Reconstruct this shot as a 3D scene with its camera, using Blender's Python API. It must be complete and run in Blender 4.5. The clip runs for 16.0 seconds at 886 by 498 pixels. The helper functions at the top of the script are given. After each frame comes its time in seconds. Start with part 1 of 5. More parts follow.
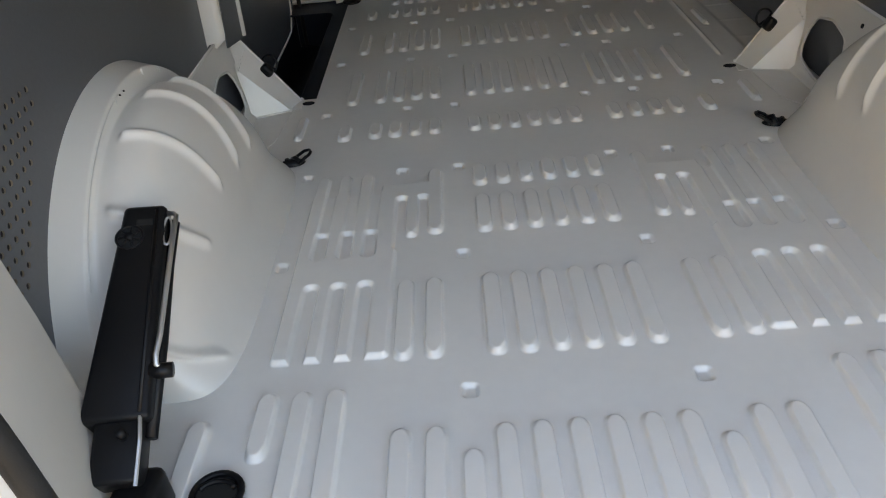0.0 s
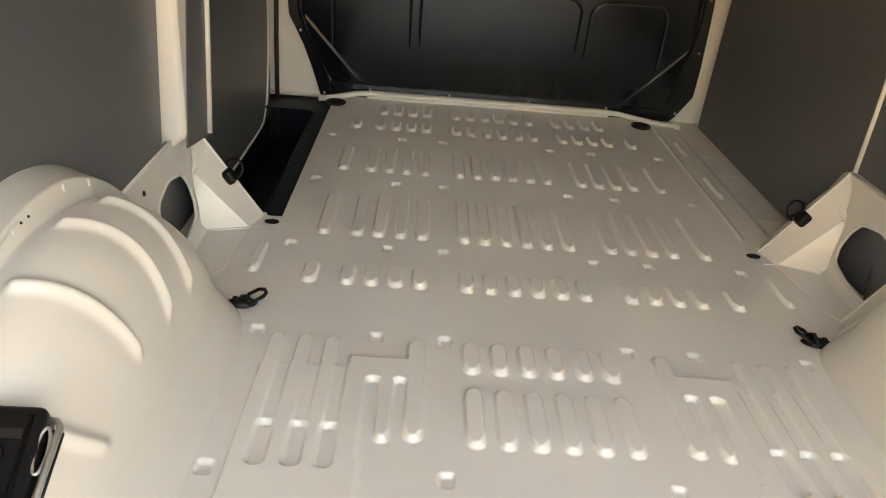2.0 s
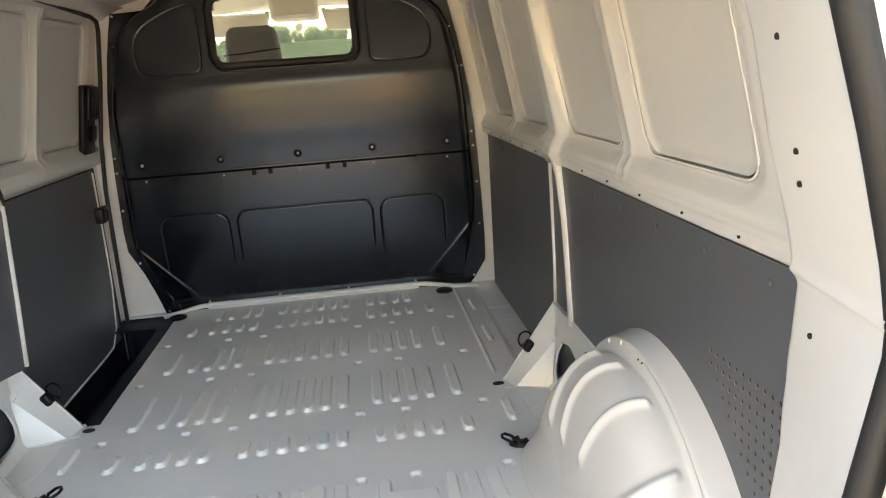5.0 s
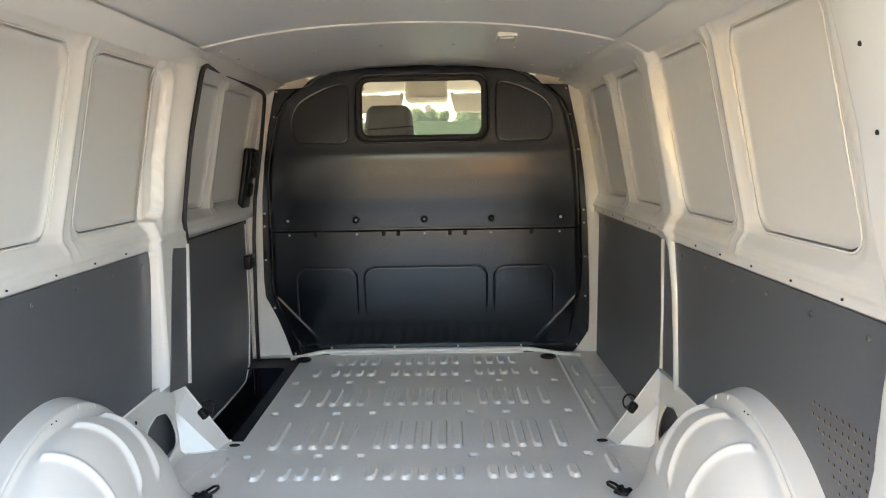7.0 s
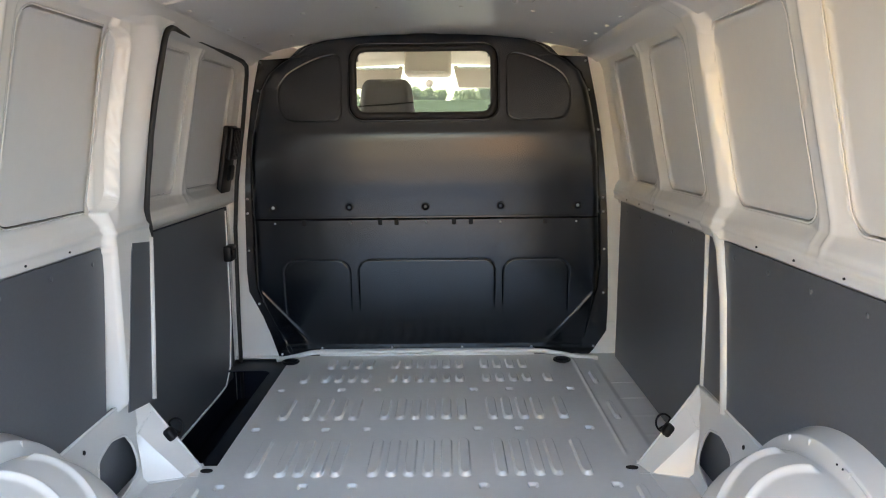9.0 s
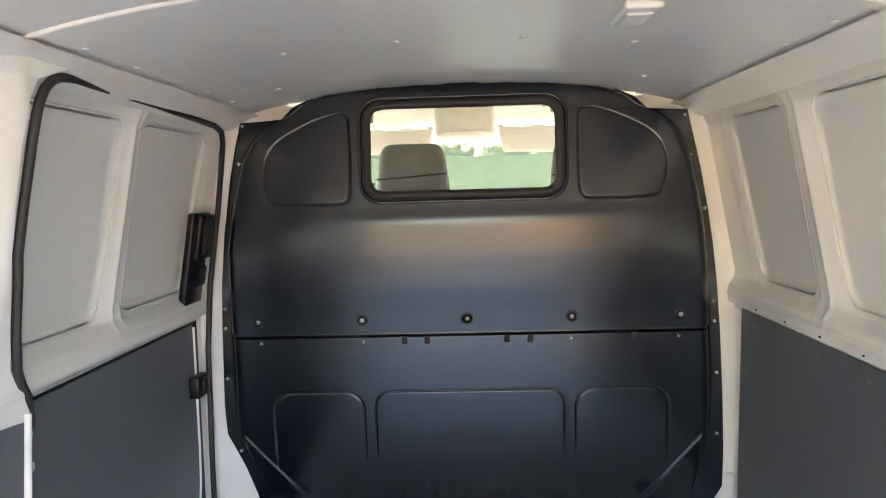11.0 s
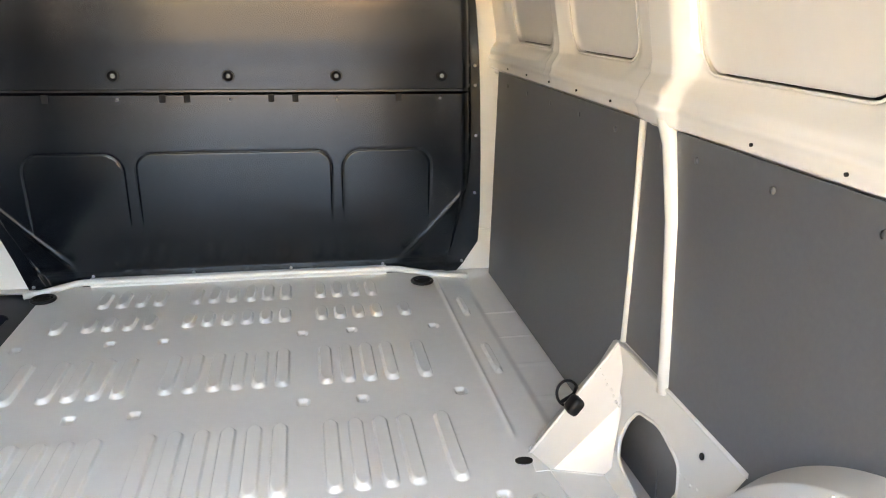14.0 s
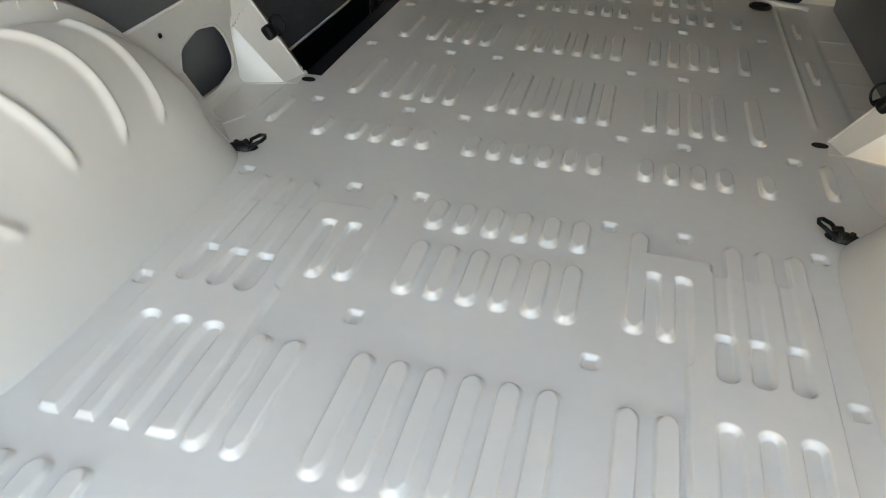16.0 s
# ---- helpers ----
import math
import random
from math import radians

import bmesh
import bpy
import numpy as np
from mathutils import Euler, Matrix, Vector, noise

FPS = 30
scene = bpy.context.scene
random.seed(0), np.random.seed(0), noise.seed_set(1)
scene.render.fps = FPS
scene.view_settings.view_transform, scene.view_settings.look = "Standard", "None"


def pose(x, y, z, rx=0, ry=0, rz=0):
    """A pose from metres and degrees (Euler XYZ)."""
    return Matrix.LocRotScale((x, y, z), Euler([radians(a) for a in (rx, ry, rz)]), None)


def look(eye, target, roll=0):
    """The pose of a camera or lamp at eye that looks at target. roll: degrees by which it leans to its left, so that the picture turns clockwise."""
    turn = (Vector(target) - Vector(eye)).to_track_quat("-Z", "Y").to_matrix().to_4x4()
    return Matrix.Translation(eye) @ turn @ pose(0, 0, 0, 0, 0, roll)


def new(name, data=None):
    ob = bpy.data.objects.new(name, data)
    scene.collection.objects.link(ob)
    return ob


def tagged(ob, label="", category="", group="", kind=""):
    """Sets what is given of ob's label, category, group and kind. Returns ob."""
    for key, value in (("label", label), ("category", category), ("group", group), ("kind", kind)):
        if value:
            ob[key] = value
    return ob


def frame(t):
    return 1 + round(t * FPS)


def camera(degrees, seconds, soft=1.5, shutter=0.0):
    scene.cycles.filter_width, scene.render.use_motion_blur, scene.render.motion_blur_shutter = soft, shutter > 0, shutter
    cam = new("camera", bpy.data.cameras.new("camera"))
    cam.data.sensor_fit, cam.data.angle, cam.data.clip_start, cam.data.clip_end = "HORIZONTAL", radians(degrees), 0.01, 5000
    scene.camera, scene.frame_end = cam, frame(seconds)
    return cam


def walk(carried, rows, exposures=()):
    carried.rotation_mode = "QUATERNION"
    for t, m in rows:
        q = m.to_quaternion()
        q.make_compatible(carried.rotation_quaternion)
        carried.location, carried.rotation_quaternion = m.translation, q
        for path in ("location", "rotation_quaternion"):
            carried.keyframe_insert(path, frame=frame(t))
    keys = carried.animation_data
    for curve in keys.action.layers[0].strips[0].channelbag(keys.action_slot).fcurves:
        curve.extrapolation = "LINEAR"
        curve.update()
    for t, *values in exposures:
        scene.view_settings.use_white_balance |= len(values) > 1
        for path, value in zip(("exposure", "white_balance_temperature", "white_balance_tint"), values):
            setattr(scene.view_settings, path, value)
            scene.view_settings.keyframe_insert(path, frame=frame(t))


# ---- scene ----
cam = camera(61.0, 16.0, soft=1.1)
PATH = [
    (0, (-0.162, -0.419, 0.88), (-0.25, 1.242, -0.23), -6.3),
    (0.5, (-0.24, -0.343, 0.848), (-0.343, 1.297, -0.293), -4.6),
    (1, (-0.297, -0.243, 0.859), (-0.287, 1.433, -0.232), -2.2),
    (1.5, (-0.262, -0.155, 0.881), (-0.218, 1.607, -0.064), 1.7),
    (2, (-0.271, -0.017, 0.873), (-0.189, 1.759, -0.043), 5.3),
    (2.5, (-0.273, 0.095, 0.85), (-0.006, 1.847, -0.076), 6.6),
    (3, (-0.25, 0.081, 0.846), (0.158, 1.799, -0.094), 5.9),
    (3.5, (-0.159, -0.188, 0.939), (0.193, 1.623, 0.166), 0.1),
    (4, (0.042, -0.399, 1.024), (0.35, 1.488, 0.437), -3.8),
    (4.2, (0.106, -0.408, 1.013), (0.399, 1.494, 0.467), -4.6),
    (6.3, (0.327, -0.635, 1.009), (0.332, 1.331, 0.645), -0.4),
    (6.5, (0.274, -0.645, 1.023), (0.261, 1.329, 0.703), -0.5),
    (7, (0.123, -0.755, 0.996), (0.104, 1.23, 0.747), -1.0),
    (7.5, (0.068, -0.827, 0.936), (0.081, 1.143, 0.59), -1.2),
    (8, (0.053, -0.837, 0.948), (0.091, 1.122, 0.55), -1.2),
    (8.5, (0.068, -0.671, 0.965), (0.11, 1.295, 0.599), -1.1),
    (9, (0.09, -0.378, 0.998), (0.08, 1.599, 0.696), -0.6),
    (9.5, (0.059, -0.046, 1.008), (0.034, 1.938, 0.754), -0.7),
    (10, (0.001, 0.282, 1.059), (-0.007, 2.269, 0.832), -1.7),
    (12.5, (0.121, 0.612, 1.102), (-0.084, 2.599, 1.015), -0.6),
    (13, (0.141, 0.595, 0.991), (0.007, 2.566, 0.68), -0.6),
    (13.5, (0.161, 0.547, 0.948), (0.167, 2.484, 0.45), -0.2),
    (14, (0.217, 0.458, 0.901), (0.569, 2.328, 0.286), 0.9),
    (14.5, (0.237, 0.317, 0.855), (0.916, 2.059, 0.145), 2.6),
    (15, (0.218, 0.177, 0.821), (0.928, 1.842, -0.029), 3.7),
    (15.5, (0.194, 0.081, 0.779), (0.489, 1.746, -0.289), 4.1),
    (16, (0.164, 0.003, 0.789), (-0.219, 1.597, -0.357), 1.8),
]
EXPOSURE = [(0.0, 2.4, 8877, 13), (0.5, 2.62, 11079, 14), (1.0, 2.75, 13322, 16), (1.5, 3.2, 14088, 17), (2.0, 3.3, 12680, 16), (2.5, 3.55, 11775, 15), (3.0, 3.65, 8664, 12), (3.5, 3.6, 8738, 10), (4.0, 3.55, 8618, 10), (6.5, 3.27, 7900, 10), (7.0, 3.52, 7780, 10), (8.0, 3.25, 9000, 13), (9.0, 3.5, 7127, 13), (9.5, 3.92, 7247, 14), (10.0, 4.27, 7261, 14), (12.5, 4.45, 6600, 10), (13.0, 4.76, 7075, 13), (13.5, 4.77, 7580, 12), (14.0, 4.47, 8244, 14), (14.5, 4.07, 8700, 10), (15.0, 3.72, 9120, 10), (15.5, 3.16, 9120, 10), (16.0, 3.09, 9440, 10)]
walk(cam, [(t, look(eye, target, roll)) for t, eye, target, roll in PATH], EXPOSURE)

# ---------------- light ----------------
world = bpy.data.worlds.new("sky")
scene.world = world
world.use_nodes = True
_n, _l = world.node_tree.nodes, world.node_tree.links
sky = _n.new("ShaderNodeTexSky")
sky.sky_type, sky.sun_disc = "NISHITA", False
SUN_ELEV, SUN_AZ = 40.0, -35.0          # degrees; azimuth from +y (ahead), to the right positive
sky.sun_elevation, sky.sun_rotation = radians(SUN_ELEV), radians(SUN_AZ)
sky.air_density, sky.dust_density, sky.ozone_density = 1.0, 1.6, 1.0
_n["Background"].inputs["Strength"].default_value = 0.17
_l.new(sky.outputs[0], _n["Background"].inputs["Color"])
sun_data = bpy.data.lights.new("sun", "SUN")
sun_data.energy, sun_data.angle, sun_data.color = 5.0, radians(0.6), (1.0, 0.93, 0.82)
sun = new("sun", sun_data)
_se, _sa = radians(SUN_ELEV), radians(SUN_AZ)
sun_way = Vector((math.sin(_sa) * math.cos(_se), math.cos(_sa) * math.cos(_se), math.sin(_se)))
sun.matrix_world = look(sun_way * 30, (0, 0, 0))


scene.cycles.max_bounces, scene.cycles.diffuse_bounces, scene.cycles.glossy_bounces = 14, 10, 6


# ---------------- materials ----------------
def material(name, colour, rough=0.5, metal=0.0, coat=0.0, grain=0.06, scale=40.0, bump=0.0, bump_scale=200.0,
             stain=0.05, stain_scale=2.5, rough_var=0.08, spec=0.5, stretch=(1, 1, 1), coat_rough=0.17):
    m = bpy.data.materials.new(name)
    m.use_nodes = True
    n, l = m.node_tree.nodes, m.node_tree.links
    b = n["Principled BSDF"]
    tc = n.new("ShaderNodeTexCoord")
    mp = n.new("ShaderNodeMapping")
    mp.inputs["Scale"].default_value = stretch
    l.new(tc.outputs["Object"], mp.inputs["Vector"])
    fine, wide = n.new("ShaderNodeTexNoise"), n.new("ShaderNodeTexNoise")
    fine.inputs["Scale"].default_value, fine.inputs["Detail"].default_value = scale, 4
    wide.inputs["Scale"].default_value, wide.inputs["Detail"].default_value = stain_scale, 5
    for t in (fine, wide):
        l.new(mp.outputs[0], t.inputs["Vector"])
    dark = tuple(c * (1 - grain) for c in colour) + (1,)
    lite = tuple(min(1, c * (1 + grain)) for c in colour) + (1,)
    mix = n.new("ShaderNodeMixRGB")
    mix.inputs[1].default_value, mix.inputs[2].default_value = dark, lite
    l.new(fine.outputs["Fac"], mix.inputs[0])
    ramp = n.new("ShaderNodeMapRange")
    ramp.inputs[1].default_value, ramp.inputs[2].default_value = 0.3, 0.7
    ramp.inputs[3].default_value, ramp.inputs[4].default_value = 1 - stain, 1 + stain
    l.new(wide.outputs["Fac"], ramp.inputs[0])
    mul = n.new("ShaderNodeMixRGB")
    mul.blend_type = "MULTIPLY"
    mul.inputs[0].default_value = 1.0
    l.new(mix.outputs[0], mul.inputs[1])
    l.new(ramp.outputs[0], mul.inputs[2])
    l.new(mul.outputs[0], b.inputs["Base Color"])
    rr = n.new("ShaderNodeMapRange")
    rr.inputs[1].default_value, rr.inputs[2].default_value = 0.3, 0.7
    rr.inputs[3].default_value, rr.inputs[4].default_value = max(0.02, rough - rough_var), min(1, rough + rough_var)
    l.new(wide.outputs["Fac"], rr.inputs[0])
    l.new(rr.outputs[0], b.inputs["Roughness"])
    b.inputs["Metallic"].default_value = metal
    b.inputs["Specular IOR Level"].default_value = spec
    b.inputs["Coat Weight"].default_value = coat
    b.inputs["Coat Roughness"].default_value = coat_rough
    if bump:
        bt = n.new("ShaderNodeTexNoise")
        bt.inputs["Scale"].default_value, bt.inputs["Detail"].default_value = bump_scale, 3
        l.new(mp.outputs[0], bt.inputs["Vector"])
        bp = n.new("ShaderNodeBump")
        bp.inputs["Strength"].default_value, bp.inputs["Distance"].default_value = bump, 0.002
        l.new(bt.outputs["Fac"], bp.inputs["Height"])
        l.new(bp.outputs[0], b.inputs["Normal"])
    return m


M_PAINT = material("white_body_paint", (0.75, 0.728, 0.685), 0.36, coat=0.6, coat_rough=0.08, grain=0.015, stain=0.03, rough_var=0.03)
M_FLOOR = material("painted_floor_sheet", (0.83, 0.805, 0.765), 0.38, coat=0.45, coat_rough=0.10, grain=0.03, stain=0.03, stain_scale=4, rough_var=0.03)
M_SKIN = material("outer_skin_primer", (0.66, 0.645, 0.615), 0.5, grain=0.02, stain=0.03)
M_BOARD = material("grey_hardboard", (0.102, 0.107, 0.115), 0.36, grain=0.10, scale=120, bump=0.06, bump_scale=420, stain=0.05, rough_var=0.03, spec=0.5)
M_BULK = material("black_coated_steel", (0.004, 0.0056, 0.0085), 0.205, grain=0.08, scale=200, stain=0.08, rough_var=0.015, spec=0.62)
M_CEIL = material("grey_roof_lining", (0.64, 0.632, 0.614), 0.34, grain=0.04, scale=150, stain=0.02, rough_var=0.01, spec=0.65)
M_BLACK = material("black_plastic", (0.008, 0.008, 0.009), 0.36, rough_var=0.04, grain=0.1, bump=0.04, bump_scale=500, spec=0.22)
M_WELL = material("black_step_mat", (0.010, 0.013, 0.021), 0.5, grain=0.15, bump=0.1, bump_scale=300, spec=0.2)
M_RUBBER = material("rubber_seal", (0.020, 0.019, 0.018), 0.6, grain=0.1, bump=0.2, bump_scale=300)
M_STEEL = material("zinc_steel", (0.70, 0.70, 0.70), 0.42, metal=1.0, grain=0.05)
M_FABRIC = material("grey_seat_fabric", (0.12, 0.12, 0.125), 0.9, grain=0.2, scale=300, bump=0.5, bump_scale=600)
M_HEADLINER = material("cream_headliner", (0.62, 0.59, 0.52), 0.9, grain=0.06, scale=200, bump=0.3, bump_scale=500)
M_DARK = material("dark_cavity", (0.01, 0.01, 0.01), 0.8)
M_LAMP = material("smoked_lamp_plastic", (0.060, 0.042, 0.030), 0.30, grain=0.08, spec=0.4)
M_CORE = material("board_core", (0.24, 0.20, 0.15), 0.8)
M_SHADE = material("hole_shade_brown", (0.022, 0.017, 0.013), 0.95, grain=0.2)
M_ASPHALT = material("pale_paving", (0.17, 0.14, 0.10), 0.85, grain=0.35, scale=60, bump=0.6, bump_scale=120, stain=0.15, stain_scale=0.6)
M_GRASS = material("grass", (0.046, 0.066, 0.034), 0.9, grain=0.4, scale=3, bump=0.6, bump_scale=8, stain=0.25, stain_scale=0.15, spec=0.0)
M_LEAF = material("leaves", (0.12, 0.15, 0.08), 0.7, grain=0.4, scale=2, stain=0.3)
_ln, _ll = M_LEAF.node_tree.nodes, M_LEAF.node_tree.links
_tr, _mx = _ln.new("ShaderNodeBsdfTranslucent"), _ln.new("ShaderNodeMixShader")
_tr.inputs["Color"].default_value = (0.34, 0.42, 0.20, 1)
_mx.inputs[0].default_value = 0.5
_ll.new(_ln["Principled BSDF"].outputs[0], _mx.inputs[1])
_ll.new(_tr.outputs[0], _mx.inputs[2])
_ll.new(_mx.outputs[0], _ln["Material Output"].inputs["Surface"])
M_BARK = material("bark", (0.10, 0.075, 0.05), 0.9, grain=0.3)
M_BRICK = material("dull_brick", (0.26, 0.17, 0.13), 0.85, grain=0.2, scale=5)
M_BRICK2 = material("warm_brown_boards", (0.42, 0.24, 0.12), 0.8, grain=0.2, scale=5)
M_ROOF = material("slate", (0.10, 0.09, 0.09), 0.8, grain=0.2)
M_OCHRE = material("ochre_render", (0.66, 0.50, 0.22), 0.9, grain=0.06, scale=8, bump=0.3, bump_scale=60, stain=0.08, stain_scale=0.4)
M_BULK.node_tree.nodes["Principled BSDF"].inputs["Specular Tint"].default_value = (0.92, 0.96, 1.0, 1)
M_RENDER = material("white_render", (0.45, 0.485, 0.54), 0.9, grain=0.06, scale=8, bump=0.3, bump_scale=60, stain=0.08, stain_scale=0.4)
M_GLASS = bpy.data.materials.new("clear_glass")
M_GLASS.use_nodes = True
_b = M_GLASS.node_tree.nodes["Principled BSDF"]
_b.inputs["Base Color"].default_value = (0.95, 0.98, 0.97, 1)
_b.inputs["Transmission Weight"].default_value, _b.inputs["Roughness"].default_value, _b.inputs["IOR"].default_value = 1.0, 0.02, 1.1
M_TINT = M_GLASS.copy()
M_TINT.name = "tinted_glass"
M_TINT.node_tree.nodes["Principled BSDF"].inputs["Base Color"].default_value = (0.19, 0.215, 0.198, 1)
# translucent veil mixed into the glass imitates glare haze over the view outside
_tn, _tl = M_TINT.node_tree.nodes, M_TINT.node_tree.links
_td, _tm = _tn.new("ShaderNodeBsdfTranslucent"), _tn.new("ShaderNodeMixShader")
_td.inputs["Color"].default_value = (0.78, 0.95, 0.84, 1)
_tm.inputs[0].default_value = 0.007
_tl.new(_tn["Principled BSDF"].outputs[0], _tm.inputs[1])
_tl.new(_td.outputs[0], _tm.inputs[2])
_tl.new(_tm.outputs[0], _tn["Material Output"].inputs["Surface"])
M_PANE = M_GLASS.copy()
M_PANE.name = "smoked_pane"
M_PANE.node_tree.nodes["Principled BSDF"].inputs["Base Color"].default_value = (0.80, 0.83, 0.82, 1)


# ---------------- building helpers ----------------
def ss(a, b, x):
    t = np.clip((x - a) / (b - a), 0, 1)
    return t * t * (3 - 2 * t)


def thing(name, label, category, at=(0, 0, 0), group="", kind=""):
    ob = new(name)
    ob.empty_display_size = 0.05
    ob.location = at
    return tagged(ob, label, category, group, kind)


def finish(ob, mat, smooth=True):
    ob.data.materials.append(mat)
    if smooth and len(ob.data.polygons):
        ob.data.polygons.foreach_set("use_smooth", [True] * len(ob.data.polygons))
    return ob


def part(name, bm, mat, parent=None, label="", smooth=False):
    """Links a bmesh, built in world coordinates, as one mesh under its thing."""
    me = bpy.data.meshes.new(name)
    bmesh.ops.recalc_face_normals(bm, faces=bm.faces)
    bm.to_mesh(me)
    bm.free()
    ob = finish(new(name, me), mat, smooth)
    if parent:
        ob.parent = parent
        top = parent
        shift = Vector((0, 0, 0))
        while top:
            shift += top.location
            top = top.parent
        ob.data.transform(Matrix.Translation(-shift))
    if label:
        ob["label"] = label
    return ob


def sheet(name, P, mat, parent=None, keep=None, flip=False, label=""):
    """A smooth sheet from a grid of places P (rows, columns, 3). keep: which cells stay."""
    r, c = P.shape[:2]
    ids = np.arange(r * c).reshape(r, c)
    q = np.stack([ids[:-1, :-1], ids[:-1, 1:], ids[1:, 1:], ids[1:, :-1]], -1).reshape(-1, 4)
    if keep is not None:
        q = q[keep.ravel()]
    if flip:
        q = q[:, ::-1]
    me = bpy.data.meshes.new(name)
    me.from_pydata(P.reshape(-1, 3).tolist(), [], q.tolist())
    me.update()
    ob = finish(new(name, me), mat)
    if parent:
        ob.parent = parent
        me.transform(Matrix.Translation(-parent.location))
    if label:
        ob["label"] = label
    return ob


def add_box(bm, lo, hi, bevel=0.0, m=None, segs=2):
    lo, hi = Vector(lo), Vector(hi)
    out = bmesh.ops.create_cube(bm, size=1.0)["verts"]
    bmesh.ops.scale(bm, vec=hi - lo, verts=out)
    bmesh.ops.translate(bm, vec=(lo + hi) / 2, verts=out)
    if bevel:
        es = list({e for v in out for e in v.link_edges})
        out = list({v for f in bmesh.ops.bevel(bm, geom=es, offset=bevel, segments=segs, affect="EDGES", profile=0.5)["faces"] for v in f.verts} | {v for v in out if v.is_valid})
    if m is not None:
        bmesh.ops.transform(bm, matrix=m, verts=out)
    return out


def box(lo, hi, bevel=0.0, m=None, segs=2):
    bm = bmesh.new()
    add_box(bm, lo, hi, bevel, m, segs)
    return bm


def add_cyl(bm, at, r, h, axis=(0, 0, 1), n=16, r2=None):
    m = Matrix.Translation(at) @ Vector(axis).to_track_quat("Z", "Y").to_matrix().to_4x4()
    return bmesh.ops.create_cone(bm, cap_ends=True, segments=n, radius1=r, radius2=r if r2 is None else r2, depth=h, matrix=m)["verts"]


def cyl(at, r, h, axis=(0, 0, 1), n=16, r2=None):
    bm = bmesh.new()
    add_cyl(bm, at, r, h, axis, n, r2)
    return bm


def add_tube(bm, pts, r, n=8, closed=False):
    """A round rod along pts."""
    pts = [Vector(p) for p in pts]
    k = len(pts)
    rings = []
    up = None
    for i, p in enumerate(pts):
        a = pts[(i - 1) % k] if closed or i else p
        b = pts[(i + 1) % k] if closed or i < k - 1 else p
        d = (b - a).normalized()
        if up is None:
            up = d.orthogonal().normalized()
        up = (up - d * up.dot(d)).normalized()
        side = d.cross(up)
        rings.append([bm.verts.new(p + r * (math.cos(2 * math.pi * j / n) * up + math.sin(2 * math.pi * j / n) * side)) for j in range(n)])
    for i in range(k if closed else k - 1):
        a, b = rings[i], rings[(i + 1) % k]
        for j in range(n):
            bm.faces.new((a[j], a[(j + 1) % n], b[(j + 1) % n], b[j]))
    if not closed:
        bm.faces.new(rings[0][::-1])
        bm.faces.new(rings[-1])
    return bm


def tube(pts, r, n=8, closed=False):
    return add_tube(bmesh.new(), pts, r, n, closed)


def plate(pts, thick, holes=()):
    """A flat polygon of some thickness; its back lies along the normal's other side."""
    bm = bmesh.new()
    vs = [bm.verts.new(p) for p in pts]
    f = bm.faces.new(vs)
    f.normal_update()
    nrm = f.normal.copy()
    ext = bmesh.ops.extrude_face_region(bm, geom=[f])["geom"]
    bmesh.ops.translate(bm, vec=-nrm * thick, verts=[g for g in ext if isinstance(g, bmesh.types.BMVert)])
    return bm


def rr_sdf(X, Y, cx, cy, hx, hy, r):
    """Distance to a rounded rectangle; inside is negative."""
    qx, qy = np.abs(X - cx) - hx + r, np.abs(Y - cy) - hy + r
    return np.hypot(np.maximum(qx, 0), np.maximum(qy, 0)) + np.minimum(np.maximum(qx, qy), 0) - r


def rr_loop(cx, cy, hx, hy, r, n=6):
    """Corner-rounded rectangle as a loop of (x, y)."""
    out = []
    for k, (sx, sy) in enumerate(((1, 1), (-1, 1), (-1, -1), (1, -1))):
        for j in range(n + 1):
            a = radians(90 * k + 90 * j / n)
            out.append((cx + sx * (hx - r) + r * math.cos(a), cy + sy * (hy - r) + r * math.sin(a)))
    return out

# ---------------- floor ----------------
Y_REAR, Y_FRONT, WELL_X = 0.06, 2.99, -0.62
COL_C = [s * (0.0278 + 0.0556 * k) for k in range(3) for s in (-1, 1)]
COL_S = [s * (0.249 + 0.0555 * k) for k in range(4) for s in (-1, 1)]
COL_O = [-0.502, 0.502]


RIB_H = 0.0110


